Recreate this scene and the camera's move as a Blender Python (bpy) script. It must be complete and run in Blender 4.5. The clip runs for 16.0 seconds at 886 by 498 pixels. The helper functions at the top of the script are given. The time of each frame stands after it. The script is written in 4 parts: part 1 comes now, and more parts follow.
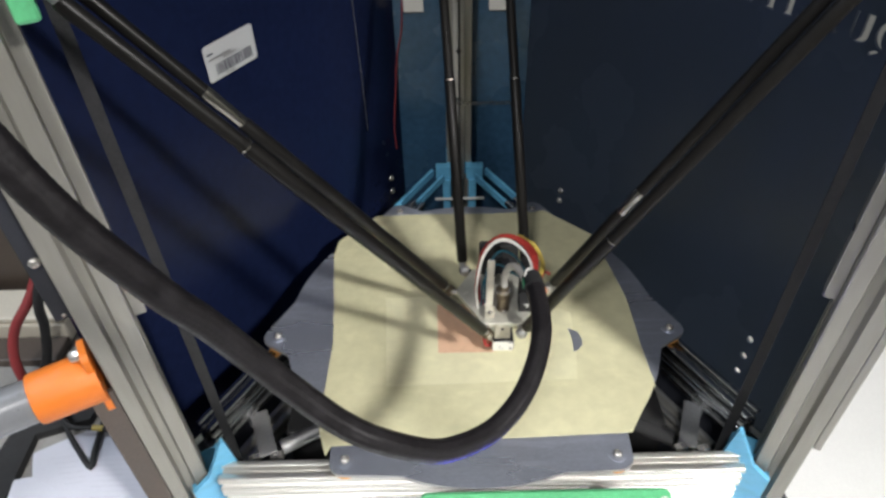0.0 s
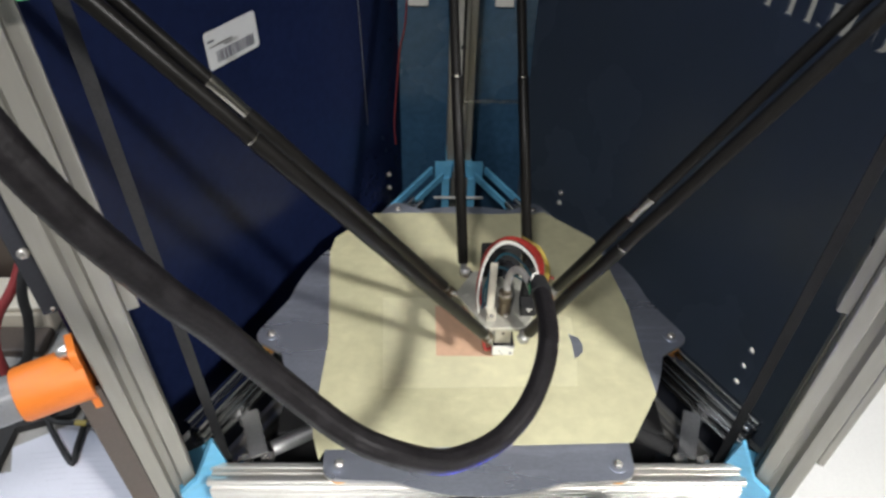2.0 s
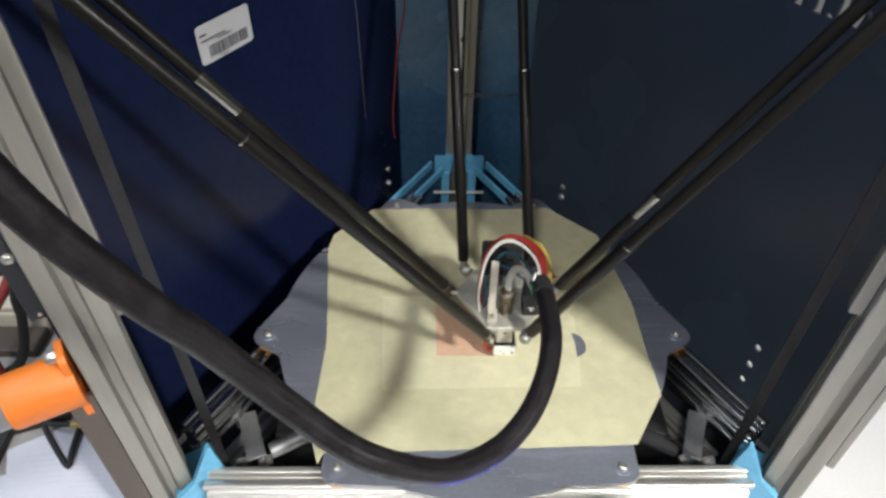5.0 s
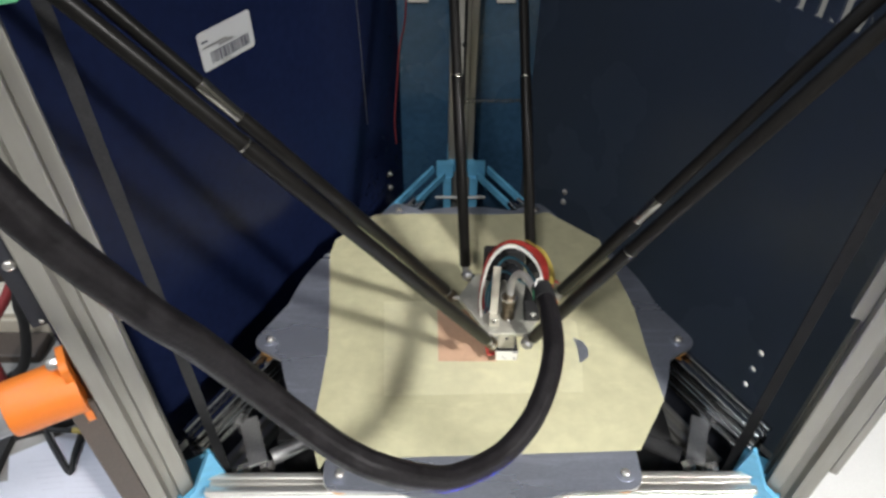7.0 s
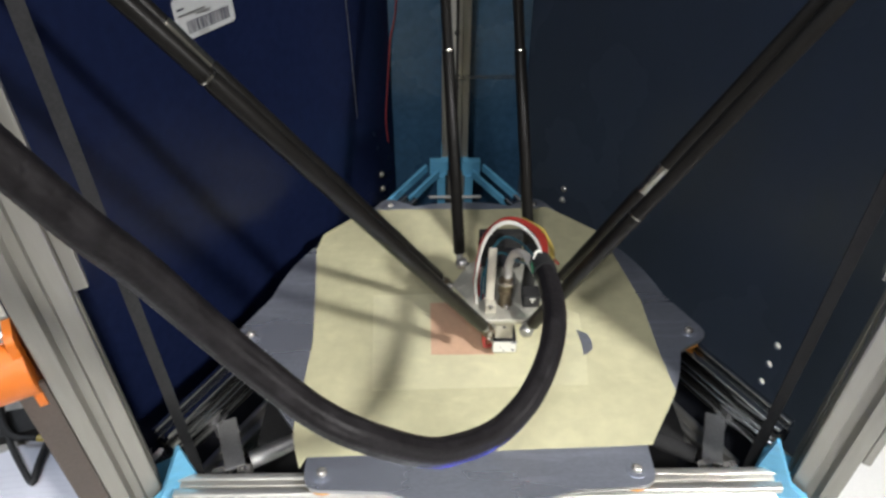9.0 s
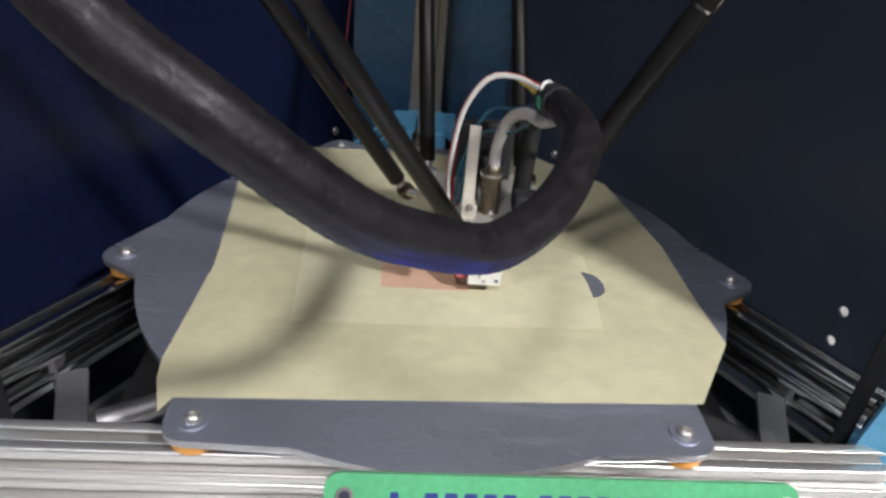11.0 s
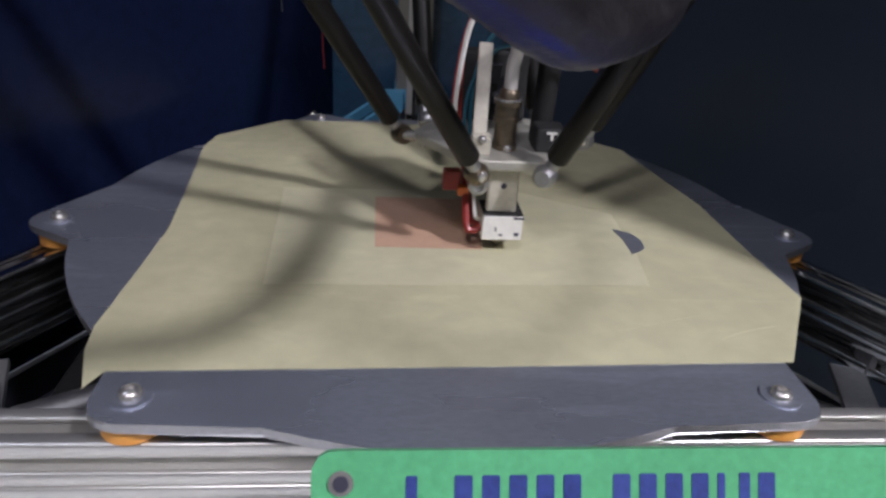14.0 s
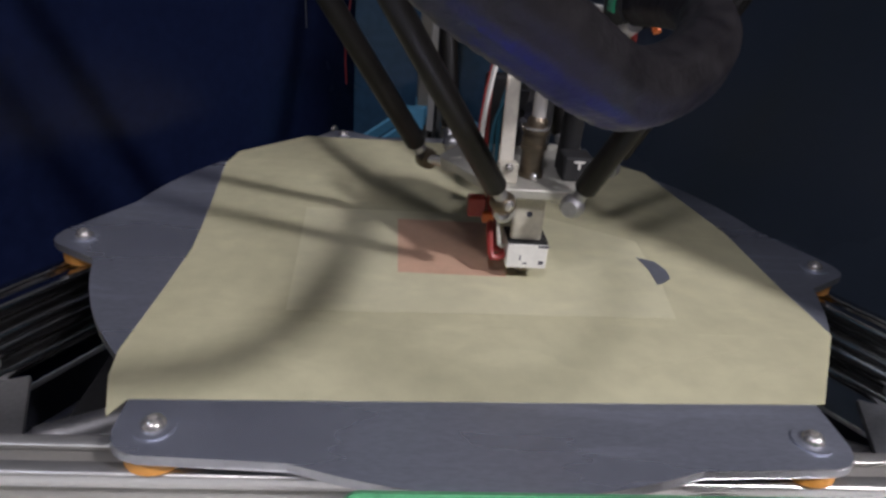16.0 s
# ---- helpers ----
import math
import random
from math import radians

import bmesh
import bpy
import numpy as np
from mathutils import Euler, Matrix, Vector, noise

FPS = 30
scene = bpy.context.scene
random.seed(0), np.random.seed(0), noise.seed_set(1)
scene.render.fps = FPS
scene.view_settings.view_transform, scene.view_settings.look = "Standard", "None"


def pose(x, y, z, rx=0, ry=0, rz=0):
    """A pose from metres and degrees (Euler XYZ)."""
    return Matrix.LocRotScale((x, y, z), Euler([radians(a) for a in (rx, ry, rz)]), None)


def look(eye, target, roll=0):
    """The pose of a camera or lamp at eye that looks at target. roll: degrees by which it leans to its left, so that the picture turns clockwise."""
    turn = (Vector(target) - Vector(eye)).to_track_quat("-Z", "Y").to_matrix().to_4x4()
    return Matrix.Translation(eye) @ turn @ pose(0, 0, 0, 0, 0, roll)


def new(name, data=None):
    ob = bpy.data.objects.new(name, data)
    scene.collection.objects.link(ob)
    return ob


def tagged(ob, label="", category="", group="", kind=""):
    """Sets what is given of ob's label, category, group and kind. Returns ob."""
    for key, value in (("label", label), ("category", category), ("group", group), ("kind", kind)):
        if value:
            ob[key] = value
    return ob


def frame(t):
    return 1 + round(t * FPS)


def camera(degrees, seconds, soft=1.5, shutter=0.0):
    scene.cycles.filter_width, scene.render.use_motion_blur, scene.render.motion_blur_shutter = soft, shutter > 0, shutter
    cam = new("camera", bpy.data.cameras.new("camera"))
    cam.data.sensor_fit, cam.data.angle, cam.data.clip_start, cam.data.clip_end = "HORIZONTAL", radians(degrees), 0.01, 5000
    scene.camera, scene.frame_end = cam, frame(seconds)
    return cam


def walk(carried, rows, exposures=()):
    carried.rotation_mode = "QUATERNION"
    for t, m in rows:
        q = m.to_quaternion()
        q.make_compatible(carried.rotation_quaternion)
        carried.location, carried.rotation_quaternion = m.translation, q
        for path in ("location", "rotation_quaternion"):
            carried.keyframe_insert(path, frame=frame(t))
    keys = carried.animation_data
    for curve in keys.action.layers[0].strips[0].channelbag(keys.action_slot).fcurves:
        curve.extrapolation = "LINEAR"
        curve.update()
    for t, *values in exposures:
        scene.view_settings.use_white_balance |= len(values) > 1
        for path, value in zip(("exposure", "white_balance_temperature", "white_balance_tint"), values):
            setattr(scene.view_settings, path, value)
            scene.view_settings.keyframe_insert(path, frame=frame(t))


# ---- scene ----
from mathutils import geometry

U = 1.1  # metres per drawing unit; places below are in drawing units, origin at the middle of the print bed

cam = camera(67.18, 16.0, soft=2.8)
PATH = [
    (0, -0.0245, -0.4480, 0.4810, 48.89, 1.16, -0.68),
    (0.5, -0.0339, -0.4522, 0.4766, 49.19, -1.07, 0.51),
    (1, -0.0348, -0.4447, 0.4776, 49.04, -0.95, -0.12),
    (1.5, -0.0367, -0.4345, 0.4773, 48.66, -1.14, -0.11),
    (2, -0.0386, -0.4348, 0.4738, 48.63, -0.97, -0.45),
    (2.5, -0.0391, -0.4303, 0.4726, 48.16, -1.14, -0.19),
    (3, -0.0352, -0.4307, 0.4725, 48.24, -0.63, -0.45),
    (3.5, -0.0339, -0.4278, 0.4737, 48.06, -0.43, -0.54),
    (4, -0.0347, -0.4260, 0.4722, 47.97, -0.62, -0.74),
    (6.5, -0.0399, -0.4137, 0.4700, 47.57, -0.76, -0.26),
    (7, -0.0369, -0.4195, 0.4708, 48.15, -0.49, -0.49),
    (7.5, -0.0375, -0.4222, 0.4734, 48.09, -0.65, -0.44),
    (8, -0.0415, -0.4250, 0.4721, 48.38, -0.96, -0.41),
    (8.5, -0.0396, -0.4286, 0.4603, 48.78, -0.72, -0.32),
    (9, -0.0307, -0.4209, 0.4111, 51.54, -0.12, -0.88),
    (9.2, -0.0330, -0.4154, 0.3820, 52.61, -0.88, -1.29),
    (11.3, -0.0238, -0.3624, 0.1924, 60.37, -5.86, -2.22),
    (11.5, -0.0287, -0.3568, 0.1754, 60.79, -6.81, -2.52),
    (12, -0.0323, -0.3359, 0.1615, 62.55, -5.15, -4.40),
    (12.5, -0.0371, -0.3321, 0.1548, 62.37, -3.30, -5.63),
    (13, -0.0350, -0.3250, 0.1487, 62.81, -3.20, -5.49),
    (13.5, -0.0325, -0.3297, 0.1485, 63.13, -3.34, -4.43),
    (14, -0.0313, -0.3295, 0.1439, 63.33, -3.52, -4.26),
    (14.5, -0.0270, -0.3259, 0.1425, 63.13, -3.35, -4.40),
    (15, -0.0284, -0.3277, 0.1431, 63.24, -3.09, -3.83),
    (15.5, -0.0340, -0.3270, 0.1495, 63.45, -3.04, -3.05),
    (16, -0.0368, -0.3229, 0.1506, 63.84, -4.20, -2.77),
]
walk(cam, [(t, pose(x * U, y * U, z * U, rx, ry, rz)) for t, x, y, z, rx, ry, rz in PATH],
     exposures=[(0.0, 0.16, 6180, 12), (9.0, 0.16, 6180, 12), (11.3, -0.24, 5950, 19), (12.5, -0.58, 5770, 23), (15.0, -0.58, 5820, 23), (16.0, -0.74, 5900, 23)])

# ---------------------------------------------------------------- light
world = bpy.data.worlds.new("room_air")
world.use_nodes = True
world.node_tree.nodes["Background"].inputs[0].default_value = (0.75, 0.82, 1.0, 1)
world.node_tree.nodes["Background"].inputs[1].default_value = 0.07
scene.world = world


def lamp(name, eye, target, power, sx, sy, colour, beam=180):
    data = bpy.data.lights.new(name, "AREA")
    data.shape, data.size, data.size_y, data.energy, data.color = "RECTANGLE", sx, sy, power, colour
    data.spread = radians(beam)
    ob = new(name, data)
    ob.matrix_world = look(Vector(eye) * U, Vector(target) * U)
    return ob


# unseen key placed from its shadows; narrow low beam imitates shade upper left
lamp("key_lamp", (1.20, -1.37, 1.68), (-0.08, -0.06, -0.30), 4.8, 0.20, 0.20, (1.0, 0.965, 0.89), 44)
lamp("ceiling_lamp", (-0.37, -1.37, 1.69), (0, 0.1, 0), 21, 0.24, 0.24, (1.0, 0.97, 0.92))
# added fill with no visible fitting; lifts the left side and the darks
lamp("fill_lamp", (-1.3, -0.1, 1.95), (-0.6, 0, 0), 24, 1.2, 0.4, (0.84, 0.92, 1.0))


# ---------------------------------------------------------------- materials
def material(name, base, rough=0.5, metal=0.0, vary=0.15, scale=40.0, bump=0.1, fine=400.0, spec=0.5, alpha=1.0, rough_vary=0.15,
             stretch=(1, 1, 1), emit=None, power=0.0, trans=0.0):
    m = bpy.data.materials.new(name)
    m.use_nodes = True
    nt = m.node_tree
    b = nt.nodes["Principled BSDF"]
    b.inputs["Roughness"].default_value = rough
    b.inputs["Metallic"].default_value = metal
    b.inputs["Specular IOR Level"].default_value = spec
    b.inputs["Alpha"].default_value = alpha
    b.inputs["Transmission Weight"].default_value = trans
    co = nt.nodes.new("ShaderNodeTexCoord")
    mp = nt.nodes.new("ShaderNodeMapping")
    mp.inputs["Scale"].default_value = stretch
    nt.links.new(co.outputs["Object"], mp.inputs[0])
    big = nt.nodes.new("ShaderNodeTexNoise")
    big.inputs["Scale"].default_value = scale
    big.inputs["Detail"].default_value = 4
    small = nt.nodes.new("ShaderNodeTexNoise")
    small.inputs["Scale"].default_value = fine
    small.inputs["Detail"].default_value = 3
    nt.links.new(mp.outputs[0], big.inputs[0])
    nt.links.new(mp.outputs[0], small.inputs[0])
    add = nt.nodes.new("ShaderNodeMath")
    add.operation = "ADD"
    nt.links.new(big.outputs[0], add.inputs[0])
    nt.links.new(small.outputs[0], add.inputs[1])
    rg = nt.nodes.new("ShaderNodeMapRange")
    rg.inputs["From Min"].default_value, rg.inputs["From Max"].default_value = 0.6, 1.4
    rg.inputs["To Min"].default_value, rg.inputs["To Max"].default_value = 1 - vary, 1 + vary
    nt.links.new(add.outputs[0], rg.inputs[0])
    mul = nt.nodes.new("ShaderNodeVectorMath")
    mul.operation = "MULTIPLY"
    mul.inputs[0].default_value = base
    nt.links.new(rg.outputs[0], mul.inputs[1])
    nt.links.new(mul.outputs[0], b.inputs["Base Color"])
    rr = nt.nodes.new("ShaderNodeMapRange")
    rr.inputs["From Min"].default_value, rr.inputs["From Max"].default_value = 0.3, 0.7
    rr.inputs["To Min"].default_value, rr.inputs["To Max"].default_value = max(rough - rough_vary * rough, 0.02), min(rough + rough_vary * rough, 1)
    nt.links.new(big.outputs[0], rr.inputs[0])
    nt.links.new(rr.outputs[0], b.inputs["Roughness"])
    if bump:
        bp = nt.nodes.new("ShaderNodeBump")
        bp.inputs["Strength"].default_value = bump
        bp.inputs["Distance"].default_value = 0.001
        nt.links.new(add.outputs[0], bp.inputs["Height"])
        nt.links.new(bp.outputs[0], b.inputs["Normal"])
    if emit:
        b.inputs["Emission Color"].default_value = (*emit, 1)
        b.inputs["Emission Strength"].default_value = power
    return m


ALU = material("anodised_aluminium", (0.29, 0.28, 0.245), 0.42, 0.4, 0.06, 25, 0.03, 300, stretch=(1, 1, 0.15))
ALU_BEAM = material("bright_aluminium", (0.64, 0.625, 0.58), 0.30, 0.80, 0.06, 12, 0.0, 300, rough_vary=0.08)
ALU_SIDE = material("shaded_bar_aluminium", (0.62, 0.62, 0.61), 0.17, 1.0, 0.04, 12, 0.0, 300, rough_vary=0.1)
# blue in this base stands for panel reflections on grey metal
BED = material("brushed_aluminium", (0.42, 0.445, 0.515), 0.31, 0.74, 0.16, 9, 0.06, 500, stretch=(0.5, 1.6, 1), rough_vary=0.35)
PLATE = material("machined_plate", (0.56, 0.55, 0.48), 0.42, 0.55, 0.12, 60, 0.08)
TAPE = material("masking_tape", (0.54, 0.515, 0.330), 0.62, 0.0, 0.13, 9, 0.16, 75, spec=0.25)
TAPE_TOP = material("masking_tape_fresh", (0.60, 0.575, 0.382), 0.36, 0.0, 0.10, 16, 0.10, 80, spec=0.4)
RED_TAPE = material("red_polyimide", (0.62, 0.40, 0.27), 0.45, 0.0, 0.08, 40, 0.15, 200)
BLUE_WALL = material("blue_acrylic", (0.0085, 0.0135, 0.044), 0.24, 0.0, 0.25, 6, 0.004, 120, spec=0.22, rough_vary=0.15)
HAZE_WALL = material("haze_lifted_acrylic", (0.0080, 0.0120, 0.030), 0.26, 0.0, 0.25, 6, 0.004, 120, spec=0.2, rough_vary=0.15)
# haze over this panel, put into the material as added translucency
veil = HAZE_WALL.node_tree.nodes.new("ShaderNodeBsdfTranslucent")
veil.inputs["Color"].default_value = (0.74, 0.84, 0.97, 1)
blend = HAZE_WALL.node_tree.nodes.new("ShaderNodeMixShader")
blend.inputs[0].default_value = 0.22
HAZE_WALL.node_tree.links.new(HAZE_WALL.node_tree.nodes["Principled BSDF"].outputs[0], blend.inputs[1])
HAZE_WALL.node_tree.links.new(veil.outputs[0], blend.inputs[2])
HAZE_WALL.node_tree.links.new(blend.outputs[0], HAZE_WALL.node_tree.nodes["Material Output"].inputs[0])
# teal base raised to make up for light missing at the rear
BACK_WALL = material("teal_blue_acrylic", (0.036, 0.090, 0.160), 0.25, 0.0, 0.3, 7, 0.02, 120, rough_vary=0.4)
BASE_MAT = material("dark_board", (0.020, 0.022, 0.030), 0.6, 0.0, 0.3, 20, 0.1)
BLUE_PLA = material("sky_blue_plastic", (0.15, 0.46, 0.70), 0.42, 0.0, 0.10, 60, 0.25, 900, stretch=(1, 1, 6))
BLACK = material("black_sleeve", (0.013, 0.0115, 0.0125), 0.48, 0.0, 0.4, 90, 0.3, 420, spec=0.27, rough_vary=0.3)
CARBON = material("black_rod", (0.0095, 0.0088, 0.0080), 0.36, 0.0, 0.3, 50, 0.1, 700, spec=0.2, stretch=(1, 1, 0.4))
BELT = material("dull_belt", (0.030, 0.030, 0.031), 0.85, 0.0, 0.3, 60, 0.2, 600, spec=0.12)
RUBBER = material("black_rubber", (0.016, 0.016, 0.0165), 0.7, 0.0, 0.3, 60, 0.15)
STEEL = material("polished_steel", (0.58, 0.56, 0.53), 0.25, 0.8, 0.08, 60, 0.03)
BARE_STEEL = material("bare_steel", (0.30, 0.285, 0.25), 0.22, 0.95, 0.1, 60, 0.05)
DULL = material("dull_steel", (0.42, 0.42, 0.42), 0.42, 0.9, 0.15, 40, 0.1)
BRASS = material("aged_brass", (0.19, 0.155, 0.11), 0.38, 0.85, 0.2, 120, 0.1)
WHITE = material("white_plastic", (0.74, 0.73, 0.68), 0.45, 0.0, 0.06, 60, 0.05)
IVORY = material("ivory_plastic", (0.52, 0.49, 0.40), 0.45, 0.0, 0.14, 90, 0.08)
RAIL = material("lightened_rail_steel", (0.58, 0.57, 0.53), 0.4, 0.35, 0.1, 40, 0.04, 300, stretch=(1, 1, 0.2))
CERAMIC = material("white_insulation", (0.80, 0.79, 0.74), 0.75, 0.0, 0.08, 180, 0.3, 900)
PTFE = material("cloudy_tube", (0.48, 0.46, 0.43), 0.35, 0.0, 0.06, 60, 0.03)
REDWIRE = material("red_wire", (0.29, 0.028, 0.022), 0.4, 0.0, 0.1, 80, 0.03)
RED_CORD = material("dull_red_cord", (0.27, 0.032, 0.034), 0.5, 0.0, 0.12, 60, 0.03)
ORANGEWIRE = material("orange_wire", (0.70, 0.16, 0.03), 0.4, 0.0, 0.1, 80, 0.03)
YELLOWWIRE = material("yellow_wire", (0.45, 0.34, 0.07), 0.4, 0.0, 0.1, 80, 0.03)
GREENWIRE = material("green_connector", (0.02, 0.30, 0.14), 0.4, 0.0, 0.1, 80, 0.03)
TEALWIRE = material("teal_wire", (0.02, 0.10, 0.14), 0.4, 0.0, 0.1, 80, 0.03)
ORANGE = material("orange_plastic", (0.74, 0.19, 0.018), 0.4, 0.0, 0.08, 50, 0.3, 700, stretch=(1, 1, 6))
SPACER = material("amber_plastic", (0.80, 0.36, 0.06), 0.45, 0.0, 0.1, 60, 0.1)
GREY_PIPE = material("grey_pvc", (0.19, 0.195, 0.205), 0.3, 0.0, 0.08, 30, 0.05)
GREEN = material("green_faceplate", (0.105, 0.41, 0.185), 0.32, 0.0, 0.20, 10, 0.15, 300)
# faint blue emission on the bars stands in for the screen's backlight
LETTER = material("dark_blue_letters", (0.025, 0.045, 0.18), 0.5, 0.0, 0.45, 60, 0.1, emit=(0.04, 0.05, 1.0), power=0.05)
SCREEN = material("blue_screen", (0.02, 0.03, 0.4), 0.2, 0.0, 0.05, 20, 0.0, emit=(0.012, 0.016, 1.0), power=9.0)
TABLE = material("white_laminate", (0.80, 0.80, 0.78), 0.5, 0.0, 0.05, 10, 0.05)
PAPER = material("printed_paper", (0.56, 0.57, 0.64), 0.85, 0.0, 0.04, 30, 0.1)
INK = material("grey_ink", (0.50, 0.51, 0.58), 0.85, 0.0, 0.1, 90, 0.0)
LABEL_WHITE = material("label_paper", (0.52, 0.53, 0.54), 0.6, 0.0, 0.05, 60, 0.03)
LABEL_INK = material("label_ink", (0.03, 0.03, 0.05), 0.6, 0.0, 0.1, 60, 0.0)
CREAM = material("cream_plastic", (0.72, 0.66, 0.54), 0.45, 0.0, 0.08, 25, 0.05)
BROWN = material("brown_strip", (0.085, 0.065, 0.052), 0.5, 0.0, 0.2, 20, 0.1)
WALL_PAINT = material("room_paint", (0.72, 0.71, 0.66), 0.8, 0.0, 0.05, 4, 0.1)
GREY_FLOOR = material("grey_floor", (0.30, 0.29, 0.27), 0.6, 0.0, 0.15, 8, 0.1)


def scuffed(m, scale, stretch, lo, hi, gain):
    """Rubbed patches and streaks, lighter or darker than the rest, over a material's own colour."""
    nt = m.node_tree
    b = nt.nodes["Principled BSDF"]
    colour = b.inputs["Base Color"].links[0].from_socket
    co = nt.nodes.new("ShaderNodeTexCoord")
    mp = nt.nodes.new("ShaderNodeMapping")
    mp.inputs["Scale"].default_value = stretch
    mp.inputs["Rotation"].default_value = (0, 0, radians(24))
    nz = nt.nodes.new("ShaderNodeTexNoise")
    nz.inputs["Scale"].default_value, nz.inputs["Detail"].default_value, nz.inputs["Distortion"].default_value = scale, 7, 0.6
    rg = nt.nodes.new("ShaderNodeMapRange")
    rg.inputs["From Min"].default_value, rg.inputs["From Max"].default_value = lo, hi
    rg.inputs["To Min"].default_value, rg.inputs["To Max"].default_value = 1.0, gain
    mul = nt.nodes.new("ShaderNodeVectorMath")
    mul.operation = "MULTIPLY"
    nt.links.new(co.outputs["Object"], mp.inputs[0])
    nt.links.new(mp.outputs[0], nz.inputs[0])
    nt.links.new(nz.outputs[0], rg.inputs[0])
    nt.links.new(colour, mul.inputs[0])
    nt.links.new(rg.outputs[0], mul.inputs[1])
    nt.links.new(mul.outputs[0], b.inputs["Base Color"])


scuffed(TAPE, 26, (1, 2.2, 1), 0.56, 0.70, 1.08)
scuffed(TAPE, 9, (1, 1, 1), 0.50, 0.68, 0.93)
scuffed(TAPE_TOP, 22, (1, 2.0, 1), 0.55, 0.70, 1.07)
scuffed(BED, 30, (0.4, 3.0, 1), 0.56, 0.72, 1.22)
scuffed(GREEN, 14, (1, 1, 1), 0.45, 0.70, 1.18)
scuffed(BLUE_PLA, 40, (1, 1, 3), 0.5, 0.7, 0.85)
scuffed(ALU, 30, (1, 1, 0.2), 0.55, 0.7, 0.88)


# ---------------------------------------------------------------- mesh helpers
def part(name, bm, mat, parent=None, label="", smooth=False, angle=40):
    """Link a bmesh, drawn in the drawing's units, as one mesh object under a thing or a part."""
    org = parent.matrix_world.translation if parent else Vector((0, 0, 0))
    bmesh.ops.recalc_face_normals(bm, faces=bm.faces[:])
    for v in bm.verts:
        v.co = v.co * U - org
    if smooth:
        for f in bm.faces:
            f.smooth = True
        for e in bm.edges:
            if len(e.link_faces) == 2 and e.calc_face_angle(0) > radians(angle):
                e.smooth = False
    me = bpy.data.meshes.new(name)
    bm.to_mesh(me)
    bm.free()
    me.materials.append(mat)
    ob = new(name, me)
    if parent:
        ob.parent = parent
        ob.matrix_world = Matrix.Translation(org)
    return tagged(ob, label)


def thing(name, at, label, category, group="", kind=""):
    ob = new(name)
    ob.empty_display_size = 0.01
    ob.matrix_world = Matrix.Translation(Vector(at) * U)
    return tagged(ob, label, category, group, kind)


def solid(name, bm, mat, label="", category="", group="", kind="", smooth=False):
    return tagged(part(name, bm, mat, None, "", smooth), label, category, group, kind)


def box(bm, lo, hi, bevel=0.0, m=None):
    c = [(a + b) / 2 for a, b in zip(lo, hi)]
    d = [abs(b - a) for a, b in zip(lo, hi)]
    r = bmesh.ops.create_cube(bm, size=1, matrix=Matrix.Translation(c) @ Matrix.Diagonal((*d, 1)))
    vs = r["verts"]
    if bevel:
        es = list({e for v in vs for e in v.link_edges})
        vs = bmesh.ops.bevel(bm, geom=es, offset=bevel, segments=2, profile=0.5, affect="EDGES")["verts"]
        vs = list({v for v in vs} | {v for v in r["verts"] if v.is_valid})
    if m is not None:
        seen, stack = set(vs), list(vs)
        while stack:
            for e in stack.pop().link_edges:
                for w in e.verts:
                    if w not in seen:
                        seen.add(w)
                        stack.append(w)
        for v in seen:
            v.co = m @ v.co
    return bm


def prism(bm, outline, z0, z1, m=None):
    lo = [bm.verts.new((x, y, z0)) for x, y in outline]
    hi = [bm.verts.new((x, y, z1)) for x, y in outline]
    n = len(outline)
    bm.faces.new(lo[::-1])
    bm.faces.new(hi)
    for i in range(n):
        bm.faces.new((lo[i], lo[(i + 1) % n], hi[(i + 1) % n], hi[i]))
    if m is not None:
        for v in lo + hi:
            v.co = m @ v.co
    return bm


def frame_along(a, b):
    a, b = Vector(a), Vector(b)
    q = (b - a).to_track_quat("Z", "Y")
    return Matrix.Translation(a) @ q.to_matrix().to_4x4(), (b - a).length


def cyl(bm, a, b, r, seg=16, r2=None, cap=True):
    m, length = frame_along(a, b)
    r2 = r if r2 is None else r2
    lo = [bm.verts.new(m @ Vector((r * math.cos(i * 2 * math.pi / seg), r * math.sin(i * 2 * math.pi / seg), 0))) for i in range(seg)]
    hi = [bm.verts.new(m @ Vector((r2 * math.cos(i * 2 * math.pi / seg), r2 * math.sin(i * 2 * math.pi / seg), length))) for i in range(seg)]
    for i in range(seg):
        bm.faces.new((lo[i], lo[(i + 1) % seg], hi[(i + 1) % seg], hi[i]))
    if cap:
        bm.faces.new(lo[::-1])
        bm.faces.new(hi)
    return bm


def lathe(bm, a, b, rings, seg=20):
    """A turned piece along a to b: rings of (share of the length, radius)."""
    m, length = frame_along(a, b)
    loops = [[bm.verts.new(m @ Vector((r * math.cos(i * 2 * math.pi / seg), r * math.sin(i * 2 * math.pi / seg), s * length)))
              for i in range(seg)] for s, r in rings]
    for p, q in zip(loops, loops[1:]):
        for i in range(seg):
            bm.faces.new((p[i], p[(i + 1) % seg], q[(i + 1) % seg], q[i]))
    bm.faces.new(loops[0][::-1])
    bm.faces.new(loops[-1])
    return bm


def ball(bm, c, r, seg=14):
    bmesh.ops.create_uvsphere(bm, u_segments=seg, v_segments=max(seg // 2, 6), radius=r, matrix=Matrix.Translation(c))
    return bm


